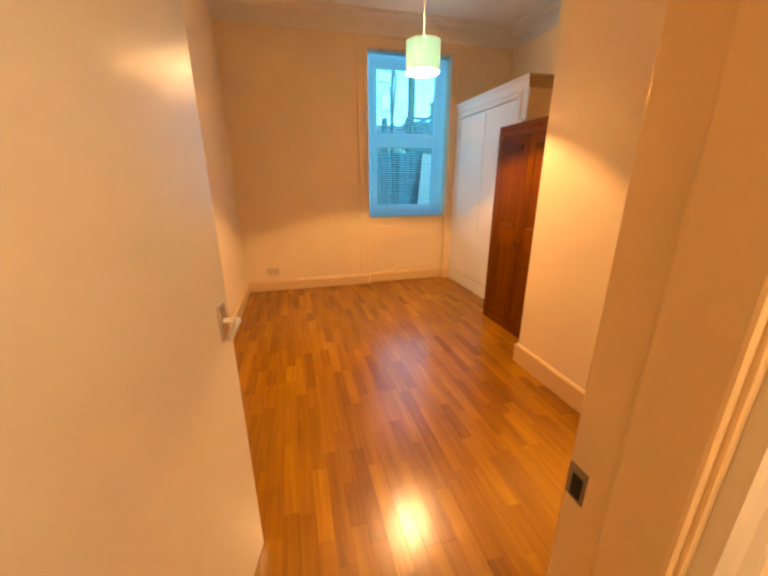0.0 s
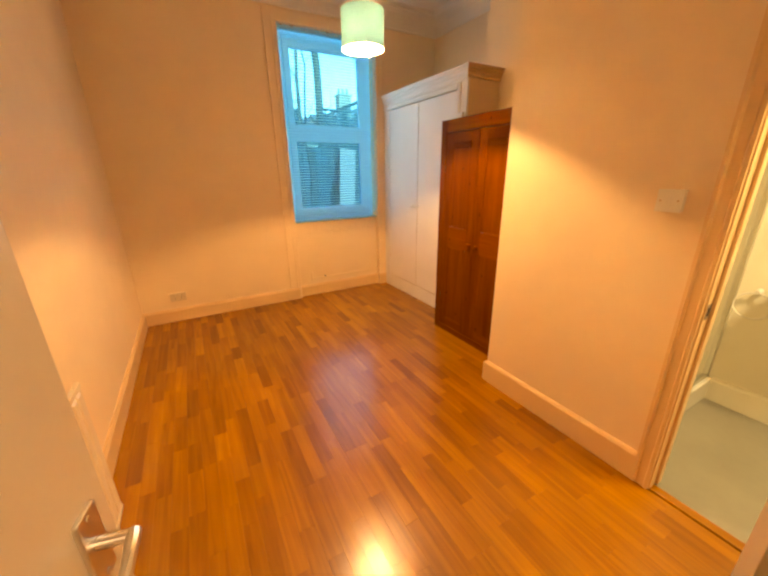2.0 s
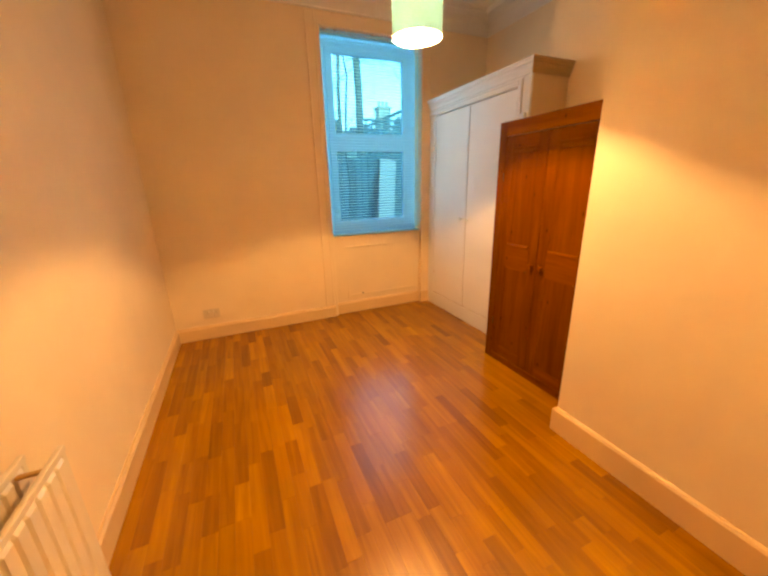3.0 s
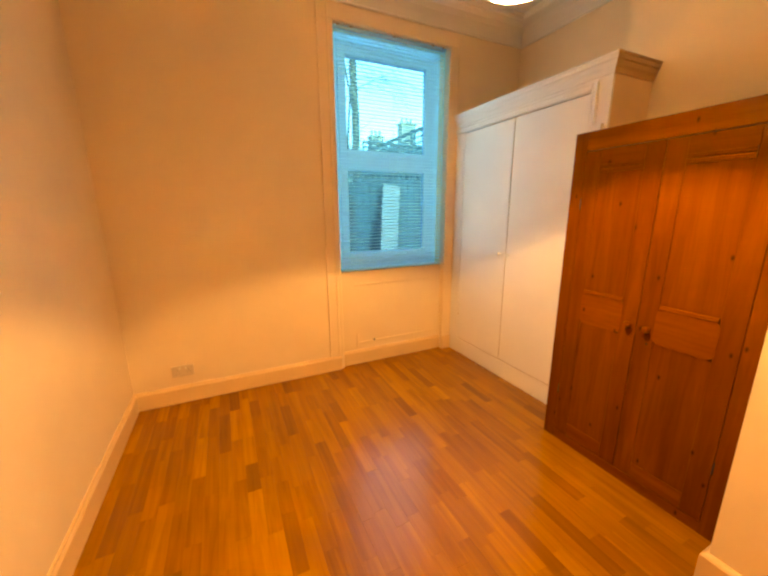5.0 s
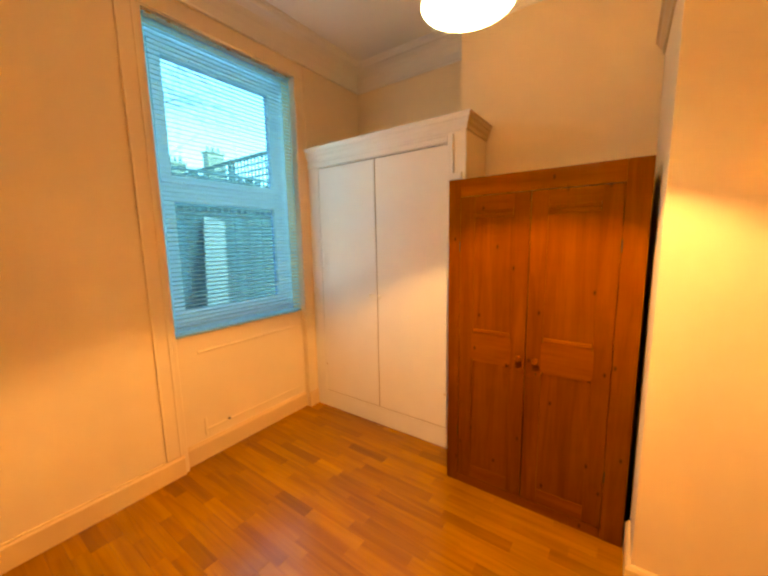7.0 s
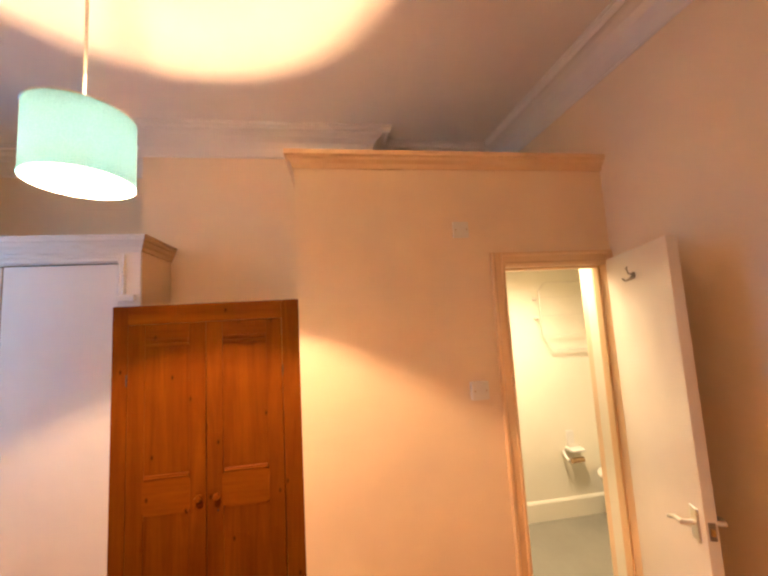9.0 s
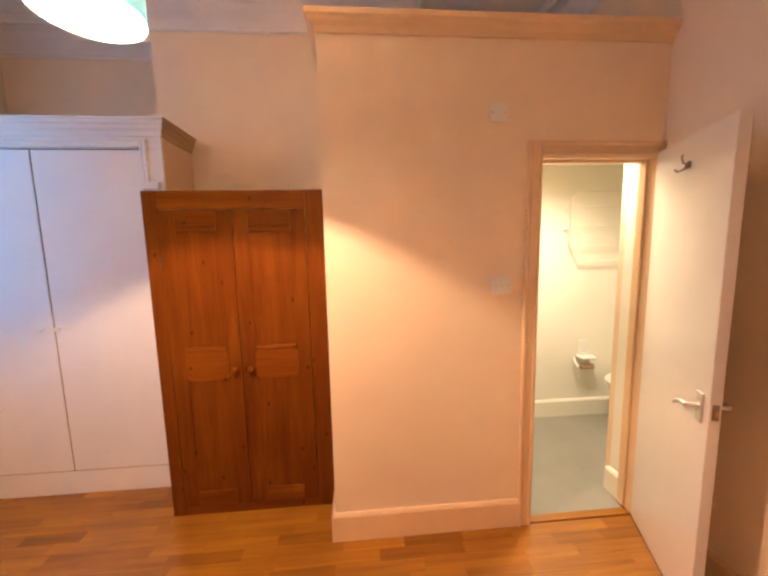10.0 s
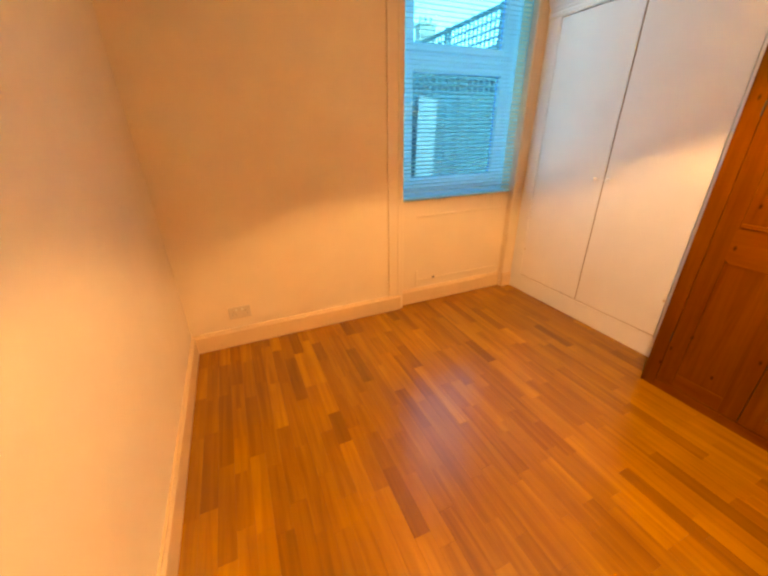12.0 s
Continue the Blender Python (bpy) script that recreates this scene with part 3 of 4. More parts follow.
GX0, GX1 = 1.245, 2.045
win = thing("window_1", "white plastic window with two panes behind a blind", "window", pose(1.65, 4.66, WZ0), "structure")
WY0, WY1 = 4.60, 4.67
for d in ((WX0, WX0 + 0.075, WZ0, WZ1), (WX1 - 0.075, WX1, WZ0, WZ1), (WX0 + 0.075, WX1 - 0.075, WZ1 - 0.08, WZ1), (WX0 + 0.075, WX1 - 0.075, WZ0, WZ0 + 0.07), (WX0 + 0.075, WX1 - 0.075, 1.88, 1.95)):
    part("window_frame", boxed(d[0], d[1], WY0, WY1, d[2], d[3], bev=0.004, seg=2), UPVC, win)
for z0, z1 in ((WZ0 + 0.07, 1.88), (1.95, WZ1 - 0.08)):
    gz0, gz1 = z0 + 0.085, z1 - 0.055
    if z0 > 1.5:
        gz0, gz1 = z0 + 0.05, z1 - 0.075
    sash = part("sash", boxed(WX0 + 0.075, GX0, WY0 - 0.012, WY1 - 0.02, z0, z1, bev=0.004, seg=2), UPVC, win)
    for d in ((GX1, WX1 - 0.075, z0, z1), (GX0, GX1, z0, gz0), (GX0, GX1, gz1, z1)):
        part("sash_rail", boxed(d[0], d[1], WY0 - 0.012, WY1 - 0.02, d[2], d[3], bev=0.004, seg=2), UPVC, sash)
    pane = part("pane", boxed(GX0, GX1, WY0 + 0.02, WY0 + 0.024, gz0, gz1), GLASS, sash, "glass pane with dusk light's blue in its colour")
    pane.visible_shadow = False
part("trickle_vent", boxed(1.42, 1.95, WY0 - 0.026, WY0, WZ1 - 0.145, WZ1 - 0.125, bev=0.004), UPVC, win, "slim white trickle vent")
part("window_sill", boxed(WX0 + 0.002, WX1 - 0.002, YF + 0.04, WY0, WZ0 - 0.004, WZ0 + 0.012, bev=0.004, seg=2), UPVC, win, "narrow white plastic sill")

# venetian blind
BX0, BX1, BYc, BZ0, BZ1 = 1.118, 2.170, 4.474, 0.928, 2.890
blind = thing("venetian_blind", "white venetian blind lowered with open slats", "blind", pose((BX0 + BX1) / 2, BYc, BZ1))
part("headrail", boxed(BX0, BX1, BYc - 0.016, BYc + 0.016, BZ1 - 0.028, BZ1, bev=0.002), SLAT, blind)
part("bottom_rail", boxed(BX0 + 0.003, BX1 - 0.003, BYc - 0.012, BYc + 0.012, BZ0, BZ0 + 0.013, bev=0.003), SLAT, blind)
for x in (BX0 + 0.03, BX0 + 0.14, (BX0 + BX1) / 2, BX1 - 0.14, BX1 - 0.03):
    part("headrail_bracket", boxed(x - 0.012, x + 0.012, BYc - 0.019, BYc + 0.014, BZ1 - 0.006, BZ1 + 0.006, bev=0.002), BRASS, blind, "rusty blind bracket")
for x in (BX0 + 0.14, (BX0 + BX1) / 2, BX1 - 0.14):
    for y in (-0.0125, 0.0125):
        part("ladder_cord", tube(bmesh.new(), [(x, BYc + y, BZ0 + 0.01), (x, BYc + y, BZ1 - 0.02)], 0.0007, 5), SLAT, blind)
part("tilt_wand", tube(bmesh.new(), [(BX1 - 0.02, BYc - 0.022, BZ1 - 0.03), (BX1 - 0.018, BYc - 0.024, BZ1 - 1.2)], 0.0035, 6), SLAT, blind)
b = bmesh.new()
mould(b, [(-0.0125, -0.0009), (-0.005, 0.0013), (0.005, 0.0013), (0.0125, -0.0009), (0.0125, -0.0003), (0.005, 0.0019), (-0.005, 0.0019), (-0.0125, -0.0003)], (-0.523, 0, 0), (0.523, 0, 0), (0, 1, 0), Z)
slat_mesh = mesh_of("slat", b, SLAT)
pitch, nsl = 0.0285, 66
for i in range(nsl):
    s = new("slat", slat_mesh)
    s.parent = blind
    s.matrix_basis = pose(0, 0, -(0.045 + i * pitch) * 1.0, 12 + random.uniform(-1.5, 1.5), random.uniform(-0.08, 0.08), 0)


# ---- fitted cupboard ----
def knob(parent, x, y, z, mat, r=0.016):
    """A turned knob whose axis points along -x."""
    return part("knob", lathe(bmesh.new(), [(r * 0.55, 0), (r * 0.45, 0.010), (r * 0.5, 0.014), (r, 0.022), (r * 1.02, 0.028), (r * 0.8, 0.036), (0, 0.039)], pose(x, y, z, 0, -90), 16), mat, parent, smooth=True)


CX, CY0, CY1, CZ = 2.305, 2.965, YF - 0.013, 2.335
cup = thing("fitted_cupboard", "tall white painted two-door alcove cupboard", "cupboard", pose(CX, 3.7, 0))
part("side_panel", boxed(CX + 0.012, XB, CY0, CY0 + 0.02, 0, CZ - 0.02, bev=0.001), TRIM, cup, "cream side panel")
part("top_panel", boxed(CX + 0.012, XA, CY0 + 0.02, CY1, CZ - 0.03, CZ - 0.012), CUPB, cup)
part("plinth", boxed(CX, CX + 0.02, CY0, CY1, 0, 0.156, bev=0.002), CUPB, cup)
part("stile", boxed(CX - 0.004, CX + 0.02, CY0, 3.085, 0.156, 2.168, bev=0.002), CUPB, cup)
part("stile", boxed(CX - 0.004, CX + 0.02, 4.305, CY1, 0.156, 2.168, bev=0.002), CUPB, cup)
part("frieze", boxed(CX - 0.004, CX + 0.02, CY0, CY1, 2.168, CZ - 0.03, bev=0.002), CUPB, cup)
b = bmesh.new()
mould(b, [(0, 0), (0.006, 0), (0.012, 0.01), (0.008, 0.02), (0.012, 0.034), (0.006, 0.042), (0, 0.042)], (CX - 0.004, 3.088, 1.975), (CX - 0.004, 3.088, 2.215), (-1, 0, 0), (0, -1, 0))
mould(b, [(0, 0), (0.006, 0), (0.012, 0.01), (0.008, 0.02), (0.012, 0.034), (0.006, 0.042), (0, 0.042)], (CX - 0.004, 3.088, 2.172), (CX - 0.004, CY1, 2.172), (-1, 0, 0), Z)
part("face_moulding", b, CUPB, cup)
part("moulding_block", boxed(CX - 0.03, CX - 0.004, 2.985, 3.085, 1.93, 1.972, bev=0.006, seg=2), CUPB, cup, "small white moulded block")
b = bmesh.new()
CC = [(0, 0), (0, -0.10), (0.008, -0.10), (0.012, -0.075), (0.022, -0.06), (0.026, -0.04), (0.034, -0.034), (0.036, -0.012), (0.042, -0.01), (0.042, 0)]
mould(b, CC, (CX - 0.004, CY1, CZ), (CX - 0.004, CY0, CZ), (-1, 0, 0), Z, 0, 1)
part("crown_moulding", b, CUPB, cup)
b = bmesh.new()
mould(b, CC, (CX - 0.004, CY0, CZ), (XB, CY0, CZ), (0, -1, 0), Z, -1, 0)
part("crown_return", b, TAN, cup, "tan end of the crown moulding")
for y0, y1, ky in ((3.089, 3.691, 3.660), (3.701, 4.302, 3.756)):
    dr = part("door", boxed(CX - 0.002, CX + 0.018, y0, y1, 0.1635, 2.161, bev=0.002, seg=2), CUPB, cup)
    knob(dr, CX - 0.002, ky, 1.105, PORC, 0.014)
    part("key_escutcheon", lathe(bmesh.new(), [(0.007, 0), (0.006, 0.002), (0, 0.0025)], pose(CX - 0.002, (4.29 if ky > 3.7 else 3.10), 0.42, 0, -90), 10), BRASS, dr)
# brown strips paint the shade in the gaps round the doors
part("door_gap_shade", boxed(CX + 0.003, CX + 0.006, 3.691, 3.701, 0.1635, 2.161), CARD, cup, "brown strip painted as shade between doors")
part("plinth_gap_shade", boxed(CX + 0.004, CX + 0.007, 3.09, 4.30, 0.156, 0.1635), CARD, cup, "brown strip painted as shade under doors")
# black sheet added close behind the doors to darken their gaps
part("inner_dark_sheet", boxed(CX + 0.03, CX + 0.034, CY0 + 0.022, CY1 - 0.002, 0.02, CZ - 0.04), DARK, cup)


# ---- pine wardrobe ----
def wardrobe():
    X0, X1, Y0, Y1, H = 2.035, 2.60, 2.012, 2.957, 1.882
    w = thing("pine_wardrobe", "dark stained pine two-door wardrobe standing on the floor", "wardrobe", pose(2.3, 2.5, 0))
    part("carcass_side", boxed(X0 + 0.022, X1, Y0 + 0.004, Y0 + 0.024, 0, H - 0.02), PINE, w)
    part("carcass_side", boxed(X0 + 0.022, X1, Y1 - 0.024, Y1 - 0.004, 0, H - 0.02), PINE, w)
    part("top_board", boxed(X0 + 0.022, X1, Y0 + 0.024, Y1 - 0.024, H - 0.03, H - 0.012), PINE_H, w)
    part("back_board", boxed(X1 - 0.012, X1 - 0.002, Y0 + 0.024, Y1 - 0.024, 0.02, H - 0.03), PINE, w)
    sy0, sy1, zt, zb = 2.108, 2.885, 1.783, 0.055
    part("front_stile", boxed(X0, X0 + 0.022, Y0, sy0, 0, H, bev=0.0025, seg=2), PINE, w)
    part("front_stile", boxed(X0, X0 + 0.022, sy1, Y1, 0, H, bev=0.0025, seg=2), PINE, w)
    part("top_rail", boxed(X0 + 0.001, X0 + 0.022, sy0, sy1, zt, H, bev=0.0025, seg=2), PINE_H, w)
    part("bottom_rail", boxed(X0 + 0.001, X0 + 0.022, sy0, sy1, 0, zb, bev=0.0025, seg=2), PINE_H, w)
    mid = 2.502
    for y0, y1, ky in ((sy0 + 0.002, mid - 0.0015, 2.446), (mid + 0.0015, sy1 - 0.002, 2.533)):
        f0 = X0 + 0.002
        py0, py1 = y0 + 0.082, y1 - 0.082
        zA, zB, zC, zD = 0.145, 0.825, 1.005, 1.705
        d = part("door", boxed(f0, f0 + 0.02, y0, py0, zb + 0.003, zt - 0.003, bev=0.0015), PINE, w)
        part("door_stile", boxed(f0, f0 + 0.02, py1, y1, zb + 0.003, zt - 0.003, bev=0.0015), PINE, d)
        part("door_rail", boxed(f0 + 0.0004, f0 + 0.02, py0, py1, zb + 0.003, zA, bev=0.0015), PINE_H, d)
        lock = boxed(f0 - 0.0015, f0 + 0.02, py0 - 0.006, py1 + 0.006, zB, zC)
        corners = [e for e in lock.edges if abs(e.verts[0].co.x - e.verts[1].co.x) > 0.01]
        bmesh.ops.bevel(lock, geom=corners, offset=0.030, segments=4, affect="EDGES", profile=0.5)
        part("lock_rail", lock, PINE_H, d, "lighter middle rail with rounded corners")
        part("door_rail", boxed(f0 + 0.0004, f0 + 0.02, py0, py1, zD, zt - 0.003, bev=0.0015), PINE_H, d)
        for z0, z1 in ((zA, zB), (zC, zD)):
            part("door_panel", boxed(f0 + 0.0035, f0 + 0.018, py0, py1, z0, z1, bev=0.001), PINE, d)
        ledge = [(0, 0), (0.010, 0), (0.012, 0.005), (0.007, 0.009), (0.009, 0.014), (0.003, 0.020), (0, 0.020)]
        part("panel_moulding", mould(bmesh.new(), ledge, (f0 + 0.0035, py0 + 0.004, zC - 0.004), (f0 + 0.0035, py1 - 0.004, zC - 0.004), (-1, 0, 0), Z), PINE_H, d, "narrow moulded ledge")
        top = bmesh.new()
        for dz in (0.0, 0.024):
            mould(top, ledge, (f0 + 0.0035, py0 + 0.004, zD - dz), (f0 + 0.0035, py1 - 0.004, zD - dz), (-1, 0, 0), (0, 0, -1))
        part("panel_moulding", top, PINE_H, d, "stepped moulding under top rail")
        knob(d, f0, ky, 0.893, PINE_H, 0.017)
    part("keyhole", lathe(bmesh.new(), [(0.005, 0), (0.005, 0.001)], pose(X0 + 0.0015, 2.445, 0.815, 0, -90), 10), DARK, w)
    for y, zs in ((sy1 + 0.001, (0.35, 1.5)), (sy0 - 0.001, (0.35, 1.5))):
        for z in zs:
            part("hinge", lathe(bmesh.new(), [(0.004, z - 0.03), (0.004, z + 0.03)], Matrix.Translation((X0 - 0.001, y, 0)), 8), OLDIRON, w, "small dark iron hinge")


wardrobe()


# ---- pendant lamp ----
def pendant():
    R, z0, z1 = 0.119, LAMP_Z, LAMP_Z + 0.186
    p = thing("pendant_lamp", "pale aqua fabric drum pendant lamp, switched on", "lamp", pose(LAMP_X, LAMP_Y, ZC))
    T = Matrix.Translation((LAMP_X, LAMP_Y, 0))
    def drum(r):
        b, rings, seg = bmesh.new(), [], 56
        for z in (z0, z1):
            rings.append([b.verts.new(T @ Vector((r * math.cos(2 * math.pi * i / seg), r * math.sin(2 * math.pi * i / seg), z))) for i in range(seg)])
        for i in range(seg):
            b.faces.new((rings[0][i], rings[0][(i + 1) % seg], rings[1][(i + 1) % seg], rings[1][i]))
        return b

    sh = part("shade", drum(R), SHADE, p, "translucent aqua fabric drum", smooth=True)
    part("shade_liner", drum(R - 0.0025), LINER, sh, "white inner lining", smooth=True)
    for z in (z0, z1):
        part("shade_ring", tube(bmesh.new(), [(LAMP_X + R * math.cos(a * math.pi / 24), LAMP_Y + R * math.sin(a * math.pi / 24), z) for a in range(48)], 0.0022, 6, True), CHROME if z == z1 else SLAT, sh)
    for k in range(3):
        a = 0.4 + k * 2 * math.pi / 3
        c, s = math.cos(a), math.sin(a)
        part("spider_arm", tube(bmesh.new(), [(LAMP_X + 0.02 * c, LAMP_Y + 0.02 * s, z1 - 0.045), (LAMP_X + 0.08 * c, LAMP_Y + 0.08 * s, z1 - 0.03), (LAMP_X + R * c, LAMP_Y + R * s, z1)], 0.0018, 6), CHROME, sh)
    part("flex", tube(bmesh.new(), [(LAMP_X, LAMP_Y, ZC - 0.02), (LAMP_X, LAMP_Y, z1 - 0.02)], 0.0045, 8), PLAST, p, "white flex")
    part("ceiling_rose", lathe(bmesh.new(), [(0.05, ZC), (0.05, ZC - 0.012), (0.038, ZC - 0.025), (0.014, ZC - 0.034), (0.008, ZC - 0.05)], T, 24), PLAST, p, smooth=True)
    part("lamp_holder", lathe(bmesh.new(), [(0.012, z1 - 0.015), (0.02, z1 - 0.03), (0.02, z1 - 0.075), (0.016, z1 - 0.08)], T, 18), PLAST, p, smooth=True)


pendant()


# ---- radiator ----
def radiator():
    Y0, Y1, z0, z1 = 0.83, 1.90, 0.17, 0.78
    r = thing("radiator", "cream double-panel radiator hung on the wall", "radiator", pose(XL, 1.3, z0))
    for k, x in enumerate((XL + 0.055, XL + 0.143)):
        b = bmesh.new()
        n = int((Y1 - Y0) / 0.053)
        prof = []
        for i in range(n * 6 + 1):
            t = i / 6.0
            ph = t % 1.0
            prof.append((0.010 if 0.15 < ph < 0.85 else 0.0, Y0 + 0.02 + (Y1 - Y0 - 0.04) * i / (n * 6)))
        lo = [b.verts.new((x + o, y, z0 + 0.035)) for o, y in prof]
        hi = [b.verts.new((x + o, y, z1 - 0.035)) for o, y in prof]
        lo2 = [b.verts.new((x, y, z0 + 0.02)) for o, y in prof]
        hi2 = [b.verts.new((x, y, z1 - 0.02)) for o, y in prof]
        for i in range(len(prof) - 1):
            b.faces.new((lo[i], lo[i + 1], hi[i + 1], hi[i]))
            b.faces.new((lo2[i], lo2[i + 1], lo[i + 1], lo[i]))
            b.faces.new((hi[i], hi[i + 1], hi2[i + 1], hi2[i]))
        box(b, x - 0.006, x - 0.001, Y0, Y1, z0, z1)
        box(b, x - 0.006, x + 0.009, Y0, Y1, z1 - 0.02, z1, bev=0.003, seg=2)
        box(b, x - 0.006, x + 0.009, Y0, Y1, z0, z0 + 0.02, bev=0.003, seg=2)
        box(b, x - 0.006, x + 0.005, Y1 - 0.02, Y1, z0 + 0.02, z1 - 0.02, bev=0.002)
        box(b, x - 0.006, x + 0.005, Y0, Y0 + 0.02, z0 + 0.02, z1 - 0.02, bev=0.002)
        part("panel", b, RADP, r, "corrugated pressed steel panel")
    b = bmesh.new()
    for i in range(30):
        y = Y0 + 0.05 + i * (Y1 - Y0 - 0.12) / 29
        box(b, XL + 0.066, XL + 0.134, y, y + 0.002, z0 + 0.05, z1 - 0.22)
    part("convector_fins", b, RADP, r)
    for y in (Y0 + 0.06, Y1 - 0.06):
        part("top_tie", boxed(XL + 0.062, XL + 0.138, y - 0.008, y + 0.008, z1 - 0.035, z1 - 0.025, bev=0.002), BRASS, r, "dull metal bridge pipe")
        part("wall_bracket", boxed(XL, XL + 0.05, y - 0.015, y + 0.015, z0 + 0.05, z1 - 0.08), RADP, r)
    part("valve", lathe(bmesh.new(), [(0.012, 0), (0.012, 0.03), (0.017, 0.032), (0.017, 0.065), (0.012, 0.07)], pose(XL + 0.10, Y1 + 0.03, z0 - 0.02), 14), PLAST, r, smooth=True)
    part("feed_pipe", tube(bmesh.new(), [(XL + 0.10, Y1 + 0.03, 0), (XL + 0.10, Y1 + 0.03, z0 + 0.01), (XL + 0.10, Y1 - 0.01, z0 + 0.02)], 0.0075, 10), RADP, r, smooth=True)


radiator()


# ---- switches and sockets ----
SOCK = paint("socket_grubby_plastic", (0.70, 0.57, 0.40), 0.4, 60, 0.02, 0.06)


def wall_plate(name, label, cat, m, w, h, depth, extras, mat0=PLAST):
    p = thing(name, label, cat, m)
    part("back_box", boxed(-w / 2, w / 2, -depth, 0, -h / 2, h / 2, bev=0.003, seg=2), mat0, p, local=True)
    part("front_plate", boxed(-w / 2 - 0.001, w / 2 + 0.001, -depth - 0.008, -depth, -h / 2 - 0.001, h / 2 + 0.001, bev=0.003, seg=2), mat0, p, local=True)
    for nm, d, mat in extras:
        part(nm, boxed(d[0], d[1], -depth - 0.008 - d[4], -depth - 0.0078, d[2], d[3], bev=min(0.0015, d[4] * 0.4)), mat, p, local=True)
    return p


def at_partition(y, z):
    return pose(XP, y, z, 0, 0, -90)


wall_plate("light_switch", "white surface-mounted light switch on the partition", "switch", at_partition(1.106, 1.357), 0.088, 0.088, 0.024,
           [("rocker", (-0.011, 0.011, -0.016, 0.016, 0.004), PLAST), ("screw", (-0.033, -0.027, -0.003, 0.003, 0.001), BRASS), ("screw", (0.027, 0.033, -0.003, 0.003, 0.001), BRASS)])
wall_plate("blanking_plate", "painted-over blank wall plate above the switch", "wall plate", at_partition(1.135, 2.19), 0.084, 0.084, 0.004,
           [("screw", (-0.033, -0.027, -0.003, 0.003, 0.001), BRASS), ("screw", (0.027, 0.033, -0.003, 0.003, 0.001), BRASS)])
sockx = []
for s in (-1, 1):
    c = s * 0.038
    sockx += [("rocker", (c - 0.006 + s * -0.018, c + 0.006 + s * -0.018, 0.018, 0.032, 0.003), PLAST)]
    sockx += [("pin_slot", (c - 0.002, c + 0.002, 0.006, 0.014, 0.0005), DARK), ("pin_slot", (c - 0.014, c - 0.008, -0.014, -0.010, 0.0005), DARK), ("pin_slot", (c + 0.008, c + 0.014, -0.014, -0.010, 0.0005), DARK)]
wall_plate("double_socket", "grubby off-white double power socket low on the wall", "socket", pose(-0.215, YF, 0.265), 0.146, 0.086, 0.008, sockx, SOCK)


# ---- bathroom ----
def wall_rack():
    X = 2.90
    r = thing("wall_drying_rack", "white wire drying rack folded on bathroom wall", "rack", pose(X, -0.2, 1.7))
    y0, y1, z0, z1 = -0.50, 0.03, 1.40, 1.99
    fr = [(X - 0.05, y1 - 0.09, z0), (X - 0.05, y1, z0 + 0.14), (X - 0.05, y1, z1 - 0.06), (X - 0.05, y1 - 0.06, z1), (X - 0.05, y0 + 0.06, z1), (X - 0.05, y0, z1 - 0.06), (X - 0.05, y0, z0 + 0.14), (X - 0.05, y0 + 0.09, z0)]
    part("outer_frame", tube(bmesh.new(), fr, 0.0065, 8, True), PLAST, r, smooth=True)
    for z in (1.53, 1.70, 1.86):
        part("rail", tube(bmesh.new(), [(X - 0.05, y0, z), (X - 0.05, y1, z)], 0.0035, 6), PLAST, r)
    for y in (y0, y1):
        for z in (1.68, 1.85):
            part("wall_stud", lathe(bmesh.new(), [(0.016, 0), (0.016, 0.018), (0.010, 0.022), (0.008, 0.05)], pose(X, y + (0.025 if y > -0.2 else -0.025), z, 0, -90), 12), PLAST, r)


def paper_holder():
    X = 2.90
    h = thing("toilet_roll_holder", "white toilet roll holder with nearly empty roll", "holder", pose(X, -0.14, 0.5))
    part("wall_plate", boxed(X - 0.012, X, -0.19, -0.12, 0.53, 0.70, bev=0.006, seg=2), PORC, h)
    part("cover", boxed(X - 0.11, X - 0.012, -0.215, -0.09, 0.55, 0.575, bev=0.01, seg=3), PORC, h)
    part("arm", tube(bmesh.new(), [(X - 0.01, -0.075, 0.54), (X - 0.05, -0.07, 0.50), (X - 0.085, -0.075, 0.485)], 0.012, 10), PORC, h, smooth=True)
    part("roll_tube", lathe(bmesh.new(), [(0.021, -0.055), (0.021, 0.055)], pose(X - 0.075, -0.155, 0.48, 90), 18), CARD, h, "bare brown card tube", smooth=True)
    part("paper_tail", boxed(X - 0.05, X - 0.046, -0.205, -0.105, 0.50, 0.60), PAPER, h)


